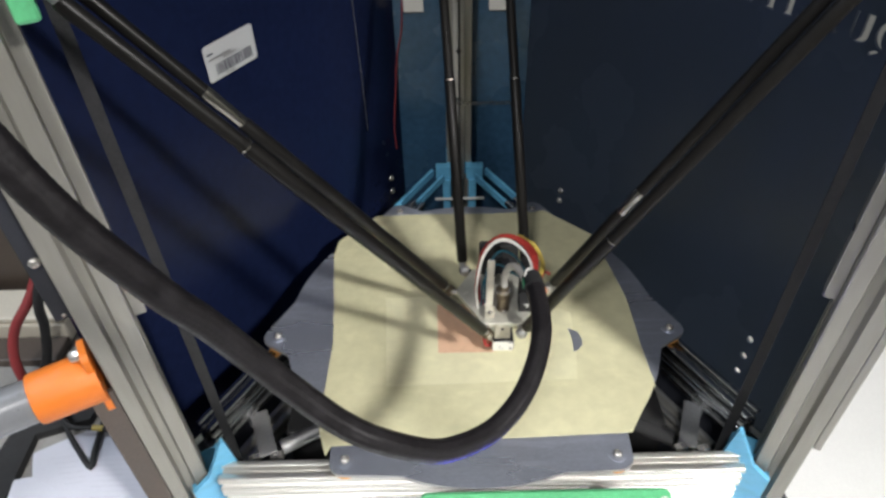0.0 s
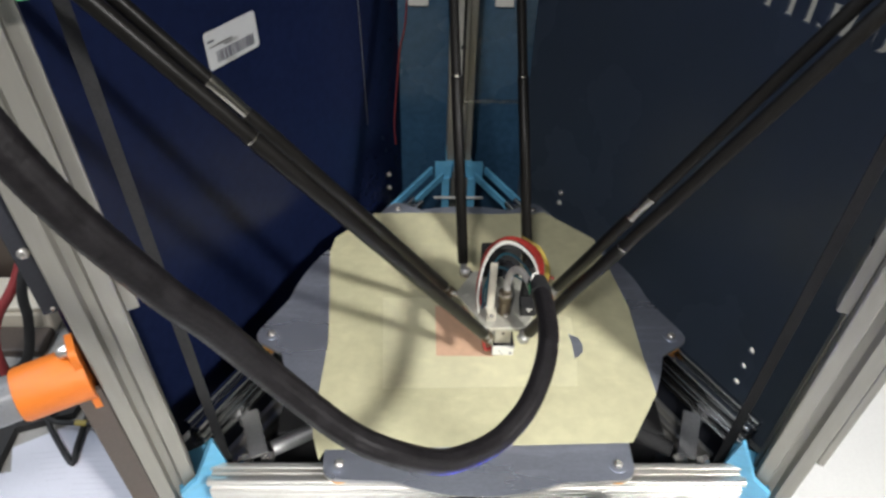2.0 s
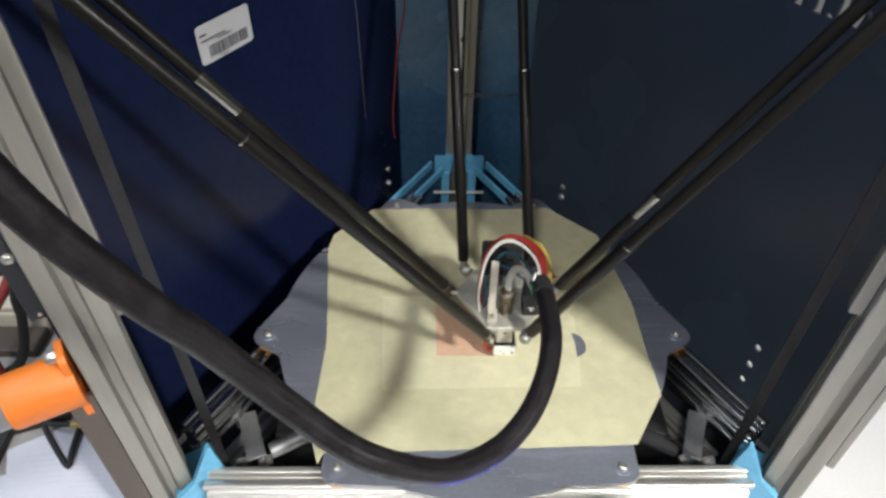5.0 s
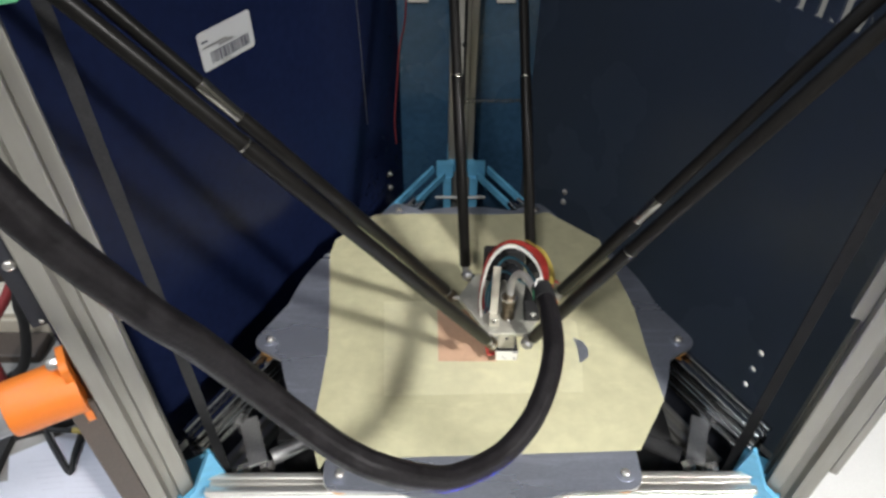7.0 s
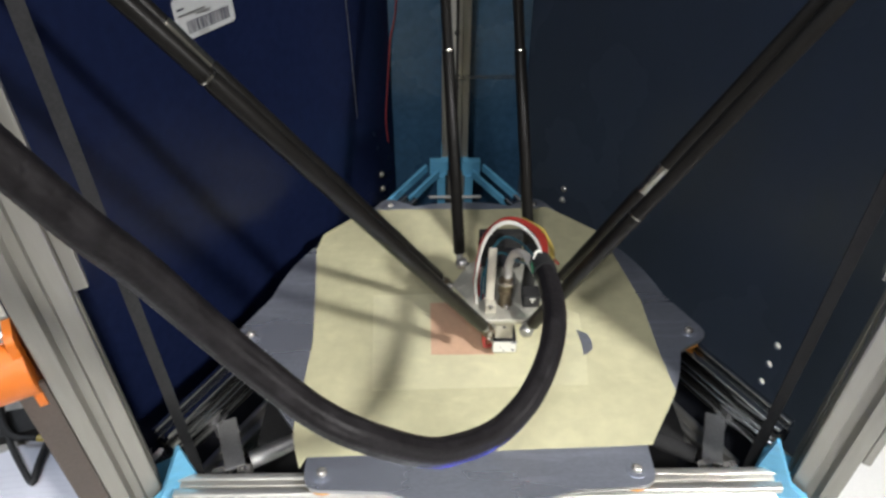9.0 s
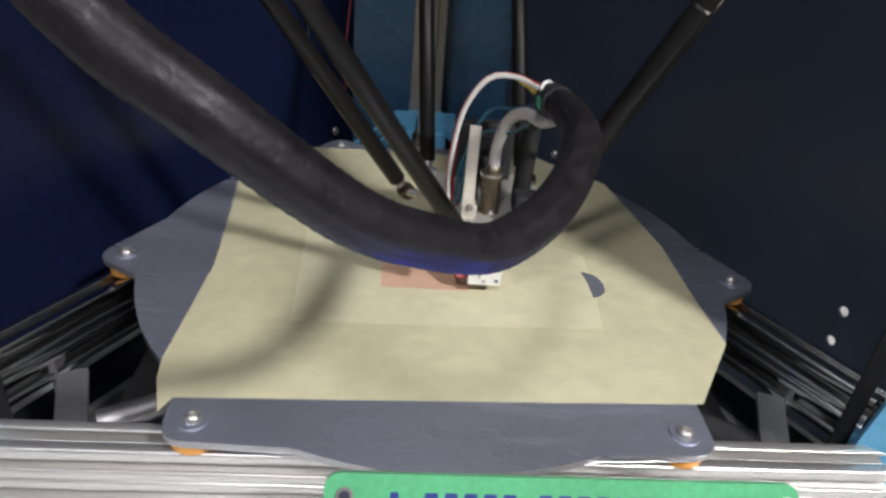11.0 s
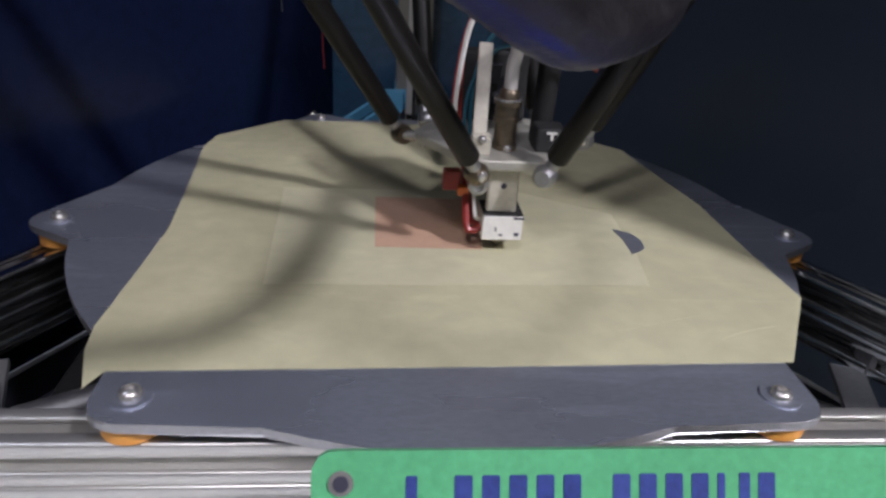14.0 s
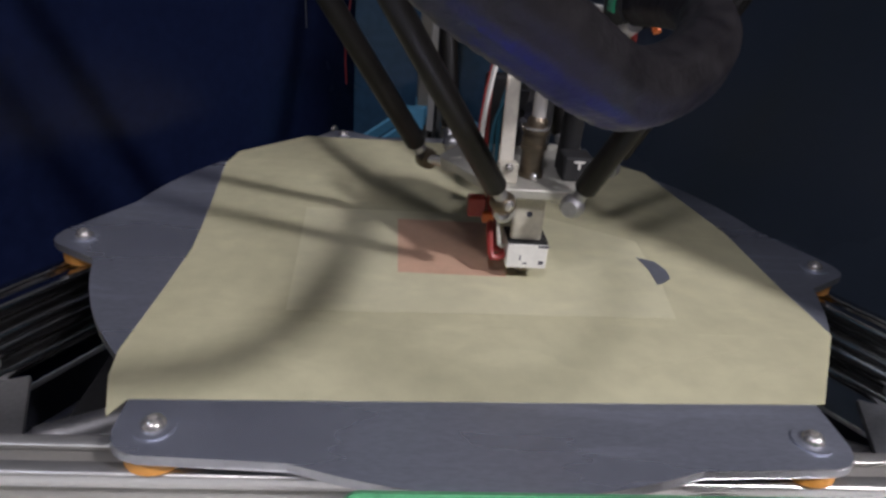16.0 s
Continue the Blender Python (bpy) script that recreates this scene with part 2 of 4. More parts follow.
def smooth_line(pts, step):
    """Catmull-Rom through the points, sampled about every step."""
    p = [Vector(q) for q in pts]
    p = [2 * p[0] - p[1]] + p + [2 * p[-1] - p[-2]]
    out = []
    for i in range(1, len(p) - 2):
        a, b, c, d = p[i - 1:i + 3]
        n = max(2, int((c - b).length / step))
        for k in range(n):
            t = k / n
            out.append(0.5 * (2 * b + (c - a) * t + (2 * a - 5 * b + 4 * c - d) * t * t + (3 * b - a - 3 * c + d) * t ** 3))
    return out + [p[-2]]


def tube(bm, pts, r, seg=10, step=0.006, ridge=0.0, flat=1.0, lobes=0.0):
    line = smooth_line(pts, step)
    normal = None
    prev = None
    for k, c in enumerate(line):
        tan = (line[min(k + 1, len(line) - 1)] - line[max(k - 1, 0)]).normalized()
        if normal is None:
            normal = tan.orthogonal().normalized()
        normal = (normal - tan * normal.dot(tan)).normalized()
        side = tan.cross(normal)
        rad = r + (ridge if k % 2 else -ridge)
        ring = [bm.verts.new(c + (normal * math.cos(i * 2 * math.pi / seg) + side * math.sin(i * 2 * math.pi / seg) * flat) * rad
                             * (1 + lobes * (abs(math.sin(4 * i * 2 * math.pi / seg + 0.014 * k)) - 0.62 + 0.25 * math.sin(0.05 * k + i * 2 * math.pi / seg)))) for i in range(seg)]
        if prev:
            for i in range(seg):
                bm.faces.new((prev[i], prev[(i + 1) % seg], ring[(i + 1) % seg], ring[i]))
        else:
            bm.faces.new(ring[::-1])
        prev = ring
    bm.faces.new(prev)
    return bm


def profile(half, opening, lip, inner, depth, r=0.0012):
    """The cross-section of a square slotted bar with rounded edges, one slot in each side."""
    q = r * 0.35
    side = [(-half + r * 0.29, half - r * 0.29), (-half + r, half), (-opening / 2 - q, half), (-opening / 2, half - q), (-opening / 2, half - lip), (-inner / 2, half - lip),
            (-inner / 4, half - depth), (inner / 4, half - depth), (inner / 2, half - lip), (opening / 2, half - lip), (opening / 2, half - q), (opening / 2 + q, half), (half - r, half)]
    out = []
    for k in range(4):
        a = -k * math.pi / 2
        out += [(x * math.cos(a) - y * math.sin(a), x * math.sin(a) + y * math.cos(a)) for x, y in side]
    return out[::-1]


def radial(deg):
    a = radians(deg)
    return Vector((math.cos(a), math.sin(a), 0)), Vector((-math.sin(a), math.cos(a), 0))


def turned(deg):
    return Matrix.Rotation(radians(deg), 4, "Z")


def tower(deg):
    """From a column's own plan, x outwards, to the place."""
    return Matrix.Translation(REAR if deg == 90 else (0, 0, 0)) @ turned(deg)


def B():
    return bmesh.new()


def screw(parent, at, r=0.0040, up=(0, 0, 1), mat=None, washer=True):
    up = Vector(up)
    at = Vector(at)
    bm = B()
    lathe(bm, at, at + up * r * 0.85, [(0, r), (0.45, r * 0.98), (0.8, r * 0.75), (1, r * 0.4), (1.0, r * 0.38), (0.7, r * 0.3)], 16)
    s = part("screw", bm, mat or STEEL, parent, "round steel screw head", True)
    if washer:
        w = B()
        cyl(w, at - up * 0.0002, at + up * 0.0006, r * 1.75, 20)
        part("washer", w, BED, s)
    return s


# ---------------------------------------------------------------- the room and the table
bm = B()
box(bm, (-2.4, -2.6, -0.95), (2.4, 2.2, -0.9))
solid("floor", bm, GREY_FLOOR, "grey plain floor of the room", "floor", kind="structure")
for nm, lo, hi in (("wall_north", (-2.45, 2.2, -0.9), (2.45, 2.3, 2.0)), ("wall_south", (-2.45, -2.7, -0.9), (2.45, -2.6, 2.0)),
                   ("wall_west", (-2.5, -2.6, -0.9), (-2.4, 2.2, 2.0)), ("wall_east", (2.4, -2.6, -0.9), (2.5, 2.2, 2.0))):
    bm = B()
    box(bm, lo, hi)
    solid(nm, bm, WALL_PAINT, "plain pale painted room wall", "wall", kind="structure")
bm = B()
box(bm, (-2.5, -2.7, 2.0), (2.5, 2.3, 2.06))
solid("ceiling", bm, WALL_PAINT, "plain white painted ceiling", "ceiling", kind="structure")

TZ = -0.12
table = thing("table", (0, 0, -0.9), "white laminate work table under the printer", "table")
bm = B()
box(bm, (-1.0, -0.55, TZ - 0.03), (1.9, 0.75, TZ), 0.003)
part("tabletop", bm, TABLE, table)
for x in (-0.95, 1.85):
    for y in (-0.5, 0.7):
        bm = B()
        box(bm, (x - 0.025, y - 0.025, -0.9), (x + 0.025, y + 0.025, TZ - 0.03), 0.002)
        part("leg", bm, DULL, table)

# ---------------------------------------------------------------- the printer's frame
APO = 0.153      # bed centre to the beams' middle line
WALL = 0.224     # bed centre to the side panels
COL = 0.2874     # bed centre to the columns' axes
HALF = 0.0154    # half a column's width
REAR = Vector((-0.0050, 0, 0))  # the rear column stands a little off the middle
TOP = 0.80
frame_thing = thing("delta_printer", (0, 0, TZ), "tall three-column printer frame of aluminium bars with dark blue panels", "3d printer")

col_prof = profile(HALF, 0.0095, 0.0020, 0.0115, 0.0075)
beam_prof = profile(0.0091, 0.0064, 0.0016, 0.0104, 0.0066)
TOWERS = (210, 330, 90)

for deg in TOWERS:
    u, v = radial(deg)
    m = tower(deg)
    bm = B()
    prism(bm, col_prof, TZ, TOP, m @ Matrix.Translation((COL, 0, 0)))
    part("column", bm, ALU, frame_thing, "grey aluminium slotted column", False)
    # linear rail on the face towards the bed
    face_r = COL - HALF
    bm = B()
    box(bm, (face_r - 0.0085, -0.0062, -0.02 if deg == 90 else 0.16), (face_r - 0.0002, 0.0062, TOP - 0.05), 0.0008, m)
    # rear rail paler to make up for weak light; front ones use column grey
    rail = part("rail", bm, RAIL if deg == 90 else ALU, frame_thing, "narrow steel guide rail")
    for k in range(14):
        z = 0.035 + 0.06 * k
        if deg != 90 and z < 0.17:
            continue
        c = m @ Vector((face_r - 0.0083, 0, z))
        bm = B()
        cyl(bm, c, c - u * 0.0006, 0.0030, 12)
        part("rail_screw", bm, BASE_MAT, rail)
    # drive belt
    bm = B()
    box(bm, (0.2420, -0.0013, -0.06), (0.2495, 0.0013, TOP - 0.04), 0, m)
    part("belt", bm, BELT, frame_thing, "black toothed drive belt")

# beams: two, one upon the other, along each side
for deg in (270, 30, 150):
    for z in (-0.0215, -0.0402, -0.0589) if deg == 270 else (-0.0215, -0.0402):
        bm = B()
        t0, t1 = {270: (-0.214, 0.214), 30: (-0.214, 0.152), 150: (-0.152, 0.214)}[deg]
        m = turned(deg + 90) @ Matrix.Translation((t0, -APO, z)) @ Matrix.Rotation(radians(90), 4, "Y")
        prism(bm, beam_prof, 0, t1 - t0, m)
        # side bars take a mirror-like copy that reads dark, standing in for shade
        part("beam", bm, ALU_BEAM if deg == 270 else ALU_SIDE, frame_thing, "bright aluminium slotted cross bar", True, 50)
    bm = B()
    m = turned(deg + 90) @ Matrix.Translation((-0.190, -APO, -0.105)) @ Matrix.Rotation(radians(90), 4, "Y")
    prism(bm, beam_prof, 0, 0.380, m)
    part("beam", bm, ALU_BEAM, frame_thing, "bright aluminium slotted cross bar", True, 50)

# sky-blue corner brackets
for deg in TOWERS:
    u, v = radial(deg)
    m = tower(deg)
    bm = B()
    if deg == 90:
        prism(bm, [(0.2600, -0.0300), (0.2700, -0.0300), (0.2700, -0.0160), (0.3060, -0.0160), (0.3060, 0.0160), (0.2700, 0.0160), (0.2700, 0.0300), (0.2600, 0.0300),
                   (0.2600, 0.0090), (0.2715, 0.0090), (0.2715, -0.0090), (0.2600, -0.0090)], -0.0170, 0.0010, m)
    else:
        prism(bm, [(0.2500, 0.0160), (0.2500, -0.0160), (0.2540, -0.0200), (0.2870, -0.0200), (0.2870, 0.0200), (0.2540, 0.0200)], -0.112, -0.0380, m)
    br = part("corner_bracket", bm, BLUE_PLA, frame_thing, "sky-blue printed plastic corner bracket")
    if deg != 90:
        # a raised fin on the side towards the front bar
        side = 1 if deg == 210 else -1
        bm = B()
        prism(bm, [(0.2470, -0.112), (0.2870, -0.112), (0.2870, -0.0300), (0.2720, -0.0200), (0.2530, 0.0180), (0.2512, 0.0180), (0.2465, -0.0200)], -0.0022, 0.0022,
              m @ Matrix.Translation((0, 0.0205 * side, 0)) @ Matrix.Rotation(radians(90), 4, "X"))
        part("bracket_fin", bm, BLUE_PLA, br)
    if deg == 90:
        for y in (-0.0165, 0.0165):
            bm = B()
            box(bm, (0.2570, y - 0.0050, -0.112), (0.2690, y + 0.0050, -0.0168), 0.0008, m)
            part("bracket_foot", bm, BLUE_PLA, br)
    for sgn in (1, -1) if deg == 90 else ():
        # arms lie along the two beams that meet here
        start = REAR + u * 0.264 + v * 0.0275 * sgn
        run = -u * 0.72 + v * 0.70 * sgn
        run = Vector((run.x, run.y, 0)).normalized()
        across = Vector((-run.y, run.x, 0))
        for off in (-0.0105, 0.0105):
            s0 = start + across * off * 0.9
            bm = B()
            w = 0.0019
            pts = []
            e0, e1 = s0, s0 + run * 0.088
            for c, zt in ((e0, -0.0085), (e1, -0.036)):
                pts.append([c + across * w + Vector((0, 0, zt)), c - across * w + Vector((0, 0, zt)),
                            c - across * w + Vector((0, 0, zt - 0.009)), c + across * w + Vector((0, 0, zt - 0.009))])
            la = [bm.verts.new(p) for p in pts[0]]
            lb = [bm.verts.new(p) for p in pts[1]]
            bm.faces.new(la)
            bm.faces.new(lb[::-1])
            for i in range(4):
                bm.faces.new((la[i], lb[i], lb[(i + 1) % 4], la[(i + 1) % 4]))
            part("bracket_rib", bm, BLUE_PLA, br)


# side panels: t runs along the panel towards the rear tower
def panel_map(right):
    n = Vector((0.866025 if right else -0.866025, 0.5, 0))
    d = Vector((-0.5 if right else 0.5, 0.866025, 0))
    return n, d


def panel(right):
    n, d = panel_map(right)
    bm = B()
    m = Matrix(((d.x, n.x, 0, n.x * WALL), (d.y, n.y, 0, n.y * WALL), (0, 0, 1, 0), (0, 0, 0, 1)))
    box(bm, (-0.222, 0.0, TZ + 0.002), (0.229, 0.003, TOP - 0.02), 0, m)
    return bm


part("side_panel", panel(False), BLUE_WALL, frame_thing, "glossy dark blue panel")

# the panel on the lit side has a word and round holes cut through it
n, d = panel_map(True)
LETTERS = (("Q", -0.1580), ("U", -0.1380), ("A", -0.1155), ("L", -0.0965), ("I", -0.0820), ("T", -0.0660), ("Y", -0.0465))
CAP = 0.0203


def stem(x, w=0.0028):
    """An upright stroke with a small flare at both ends."""
    return [(x - w - 0.0016, 0), (x + w + 0.0016, 0), (x + w, 0.0016), (x + w, CAP - 0.0016), (x + w + 0.0016, CAP), (x - w - 0.0016, CAP), (x - w, CAP - 0.0016), (x - w, 0.0016)]


def crescent(a0, a1):
    """One half of a round letter, thick in the middle."""
    angles = [radians(a0 + (a1 - a0) * k / 10) for k in range(11)]
    outer = [(0.0088 * math.cos(a), CAP / 2 * (1 + math.sin(a))) for a in angles]
    return outer + [(0.0040 * math.cos(a), CAP / 2 + (CAP / 2 - 0.0016) * math.sin(a)) for a in reversed(angles)]


foot = [(-0.0044, 0), (0.0044, 0), (0.0028, 0.0016)]
SHAPES = {
    "I": [stem(0)],
    "L": [stem(-0.003), [(0.0020, 0), (0.0070, 0), (0.0080, 0.0065), (0.0066, 0.0040), (0.0020, 0.0018)]],
    "T": [foot + [(0.0028, CAP - 0.0026), (0.0068, CAP - 0.0026), (0.0080, CAP - 0.006), (0.0080, CAP), (-0.0080, CAP), (-0.0080, CAP - 0.006), (-0.0068, CAP - 0.0026),
                  (-0.0028, CAP - 0.0026), (-0.0028, 0.0016)]],
    "Y": [foot + [(0.0028, 0.0085), (0.0085, CAP), (0.0050, CAP), (0.0008, 0.0115), (-0.0030, CAP), (-0.0090, CAP), (-0.0028, 0.0085), (-0.0028, 0.0016)]],
    "A": [[(0.0022, 0), (0.0084, 0), (0.0018, CAP), (-0.0015, CAP - 0.001)], [(-0.0084, 0), (-0.0045, 0), (-0.0050, 0.0012), (-0.0012, 0.0125), (-0.0026, 0.0150), (-0.0068, 0.0012)]],
    "Q": [crescent(100, 260), crescent(-80, 80), [(0.0015, -0.0012), (0.0085, -0.0058), (0.0095, -0.0040), (0.0055, -0.0008)]],
}
SHAPES["U"] = [[(-0.0072, CAP), (-0.0016, CAP), (-0.0016, 0.0050), (-0.0005, 0.0022), (0.0020, 0.0012), (0.0015, 0), (-0.0025, 0.0003), (-0.0058, 0.0020), (-0.0072, 0.0055)],
               [(0.0040, CAP), (0.0072, CAP), (0.0062, CAP - 0.001), (0.0062, 0.0050), (0.0048, 0.0018), (0.0034, 0.0014), (0.0045, 0.0050), (0.0045, CAP - 0.001)]]
loops = [[Vector((mid + x, 0.2790 + y)) for x, y in ring] for sign, mid in LETTERS for ring in SHAPES[sign]]
for z in (-0.0195, -0.0435, -0.067):
    loops.append([Vector((-0.152 + 0.0034 * math.cos(k * math.pi / 10), z + 0.0040 * math.sin(k * math.pi / 10))) for k in range(20)])
frame_loop = [Vector(q) for q in ((-0.222, TZ + 0.002), (0.229, TZ + 0.002), (0.229, TOP - 0.02), (-0.222, TOP - 0.02))]
flat, edges = [], []
for r in (frame_loop, *loops):
    k0 = len(flat)
    flat += r
    edges += [(k0 + k, k0 + (k + 1) % len(r)) for k in range(len(r))]
pts2, _, tris, *_ = geometry.delaunay_2d_cdt(flat, edges, [], 0, 1e-6)


def within(q, r):
    hit = False
    for a, b in zip(r, [*r[1:], r[0]]):
        if (a.y > q.y) != (b.y > q.y) and q.x < (b.x - a.x) * (q.y - a.y) / (b.y - a.y) + a.x:
            hit = not hit
    return hit


bm = B()
near = [bm.verts.new(d * q.x + n * WALL + Vector((0, 0, q.y))) for q in pts2]
away = [bm.verts.new(d * q.x + n * (WALL + 0.003) + Vector((0, 0, q.y))) for q in pts2]
rim = {}
for t in tris:
    c = (pts2[t[0]] + pts2[t[1]] + pts2[t[2]]) / 3
    if sum(within(c, r) for r in loops) % 2 == 0:
        bm.faces.new([near[k] for k in t])
        bm.faces.new([away[k] for k in reversed(t)])
        for a, b in zip(t, (*t[1:], t[0])):
            key = (min(a, b), max(a, b))
            rim[key] = rim.get(key, 0) + 1
for (a, b), count in rim.items():
    if count == 1:
        bm.faces.new((near[a], near[b], away[b], away[a]))
bmesh.ops.delete(bm, geom=[v for v in bm.verts if not v.link_faces], context="VERTS")
part("side_panel", bm, HAZE_WALL, frame_thing, "dark blue panel with cut-out letters and added haze")

for sx in (-1, 1):
    a, b = Vector((sx * 0.2725, -0.1430, 0)), Vector((sx * 0.3075, -0.0810, 0))
    w = Vector((b.y - a.y, a.x - b.x, 0)).normalized() * 0.0015
    bm = B()
    prism(bm, [((a + w).x, (a + w).y), ((b + w).x, (b + w).y), ((b - w).x, (b - w).y), ((a - w).x, (a - w).y)], TZ + 0.002, TOP - 0.02)
    part("return_panel", bm, BLUE_WALL, frame_thing, "narrow dark blue panel behind the column")
bm = B()
box(bm, (-0.080, 0.3125, TZ + 0.002), (0.080, 0.3155, TOP - 0.02))
part("back_panel", bm, BACK_WALL, frame_thing, "glossy teal-blue panel behind the rear column")
# dark board added so the shaded space under the bed reads dark
bm = B()
prism(bm, [(-0.29, -0.155), (0.29, -0.155), (0.295, -0.08), (0.075, 0.305), (-0.075, 0.305), (-0.295, -0.08)], TZ + 0.0005, TZ + 0.004)
part("dark_underlay", bm, BASE_MAT, frame_thing, "dark board added to keep the space under the bed dark")
# brown strip down the outside of the left front column
bm = B()
box(bm, (0.3032, -0.0152, TZ), (0.3190, -0.0114, 0.112), 0.0006, turned(210) @ Matrix.Scale(-1, 4, (0, 1, 0)))
strip = part("edge_strip", bm, BROWN, frame_thing, "brown flat strip beside the column")
bm = B()
box(bm, (0.3032, 0.0020, 0.178), (0.3135, 0.0060, TOP - 0.02), 0.0006, turned(210))
part("edge_strip", bm, BASE_MAT, frame_thing, "dark strip beside the column")
col_u, col_v = radial(210)
for z, r in ((0.226, 0.0036), (0.182, 0.0016)):
    screw(frame_thing, col_u * 0.3075 + col_v * 0.0062 + Vector((0, 0, z)), r, col_v, washer=False)
bm = B()
box(bm, (0.3032, -0.0145, 0.02), (0.3085, 0.0145, TOP - 0.02), 0.0006, turned(330))
part("edge_strip", bm, ALU, frame_thing)
# screws in the panels; the high left pair stands in for reflected glints
for right, ts, zs in ((False, 0.197, (-0.029, -0.050)), (True, 0.142, (-0.021, -0.0365)), (False, -0.02, (0.345, 0.352))):
    n, d = panel_map(right)
    for z in zs:
        screw(frame_thing, d * ts + n * (WALL - 0.0001) + Vector((0, 0, z)), 0.0042, -n, washer=False)
# top ring of beams, far above the bed
for deg in (270, 30, 150):
    bm = B()
    m = turned(deg + 90) @ Matrix.Translation((-0.222, -APO, TOP - 0.02)) @ Matrix.Rotation(radians(90), 4, "Y")
    prism(bm, beam_prof, 0, 0.444, m)
    part("beam", bm, ALU_BEAM, frame_thing)
# thin steel strip at the foot of the rear column
bm = B()
box(bm, (-0.0365, 0.2505, -0.0440), (0.0265, 0.2545, -0.0422), 0.0005)
part("foot_strip", bm, WHITE, frame_thing, "thin bright steel strip")

# ---------------------------------------------------------------- the print bed
bed = thing("print_bed", (0, 0, -0.012), "round-lobed aluminium print bed covered with masking tape", "print bed")
outline = []
for deg in (0, 120, 240):
    seg = [(-0.1225, -0.130), (-0.1225, -0.155)]
    for k in range(1, 6):
        a = math.pi + k * math.pi / 12
        seg.append((-0.1115 + 0.011 * math.cos(a), -0.155 + 0.011 * math.sin(a)))
    seg.append((-0.1115, -0.166))
    a0 = math.asin(0.066 / 0.18)
    seg += [(0.18 * math.sin(-a0 + 2 * a0 * k / 16), -0.18 * math.cos(-a0 + 2 * a0 * k / 16)) for k in range(17)]
    seg.append((0.1115, -0.166))
    for k in range(1, 6):
        a = -math.pi / 2 + k * math.pi / 12
        seg.append((0.1115 + 0.011 * math.cos(a), -0.155 + 0.011 * math.sin(a)))
    seg += [(0.1225, -0.155), (0.1225, -0.130)]
    # round the corner towards the next side
    b0 = math.atan2(-0.130, 0.1225)
    b1 = math.atan2(-0.130, -0.1225) + 2 * math.pi / 3
    if b1 < b0:
        b1 += 2 * math.pi
    seg += [(0.1786 * math.cos(b0 + (b1 - b0) * k / 10), 0.1786 * math.sin(b0 + (b1 - b0) * k / 10)) for k in range(1, 10)]
    a = radians(deg)
    outline += [(x * math.cos(a) - y * math.sin(a), x * math.sin(a) + y * math.cos(a)) for x, y in seg]
bm = B()
prism(bm, outline, -0.0042, -0.0004)
bmesh.ops.bevel(bm, geom=[e for e in bm.edges if abs(e.verts[0].co.z - e.verts[1].co.z) < 1e-6], offset=0.0005, segments=1, affect="EDGES")
plate = part("bed_plate", bm, BED, bed, "blue-grey brushed aluminium plate")
# the cut edge is bare and bright
plate.data.materials.append(DULL)
for f in plate.data.polygons:
    f.material_index = 1 if abs(f.normal.z) < 0.9 else 0

for deg in (0, 120, 240):
    for sgn in (-1, 1):
        p = turned(deg) @ Vector((0.11 * sgn, -APO, 0))
        screw(bed, Vector((p.x, p.y, -0.0002)), 0.0040)
        bm = B()
        lathe(bm, Vector((p.x, p.y, -0.0123)), Vector((p.x, p.y, -0.0042)), [(0, 0.0095), (0.1, 0.0105), (0.8, 0.0105), (1, 0.0098)], 20)
        part("spacer", bm, SPACER, bed, "orange plastic spacer", True)

TAPE_LINE = [(-0.1040, 0.164), (-0.1435, 0.1210), (-0.1468, 0.0970), (-0.1385, 0.0250), (-0.1335, -0.0280), (-0.1345, -0.0720), (-0.1360, -0.1135), (-0.1338, -0.1280), (-0.1264, -0.1495), (-0.1225, -0.1400),
             (-0.06, -0.1385), (0.03, -0.1360), (0.1264, -0.1330), (0.1576, -0.0850), (0.1555, -0.045), (0.1555, 0.02), (0.1400, 0.121), (0.0910, 0.168),
             (0.03, 0.1640), (-0.04, 0.1660)]


def clip(poly, axis, value, keep_above):
    out = []
    for i, p in enumerate(poly):
        q = poly[(i + 1) % len(poly)]
        ip, iq = (p[axis] >= value) == keep_above, (q[axis] >= value) == keep_above
        if ip:
            out.append(p)
        if ip != iq:
            s = (value - p[axis]) / (q[axis] - p[axis])
            out.append((p[0] + (q[0] - p[0]) * s, p[1] + (q[1] - p[1]) * s))
    return out


def sheet(poly, z, lift, h=0.00025):
    """A thin sheet cut to the polygon, a little uneven."""
    bm = B()
    prism(bm, poly, z, z + h)
    return bm


seams = [-0.2, -0.0875, -0.0375, 0.0125, 0.0625, 0.1125, 0.2]
for k, (a, b) in enumerate(zip(seams, seams[1:])):
    piece = clip(clip(TAPE_LINE, 1, a - 0.0010, True), 1, b, False)
    part("tape_strip", sheet(piece, -0.0003 + 0.00008 * (k % 2), 0), TAPE, bed, "beige masking tape strip")
inner = [(-0.0860, 0.0290), (-0.0800, -0.0810), (0.0, -0.0790), (0.0900, -0.0770), (0.0945, -0.045), (0.0965, 0.0030), (0.05, 0.0310), (-0.03, 0.0300)]
for a, b in ((-0.1, -0.027), (-0.027, 0.1)):
    piece = clip(clip(inner, 1, a - 0.001, True), 1, b, False)
    part("tape_strip", sheet(piece, 0.00015 + (0.00006 if a < -0.05 else 0), 0, 0.0002), TAPE_TOP, bed, "pale fresh masking tape strip")
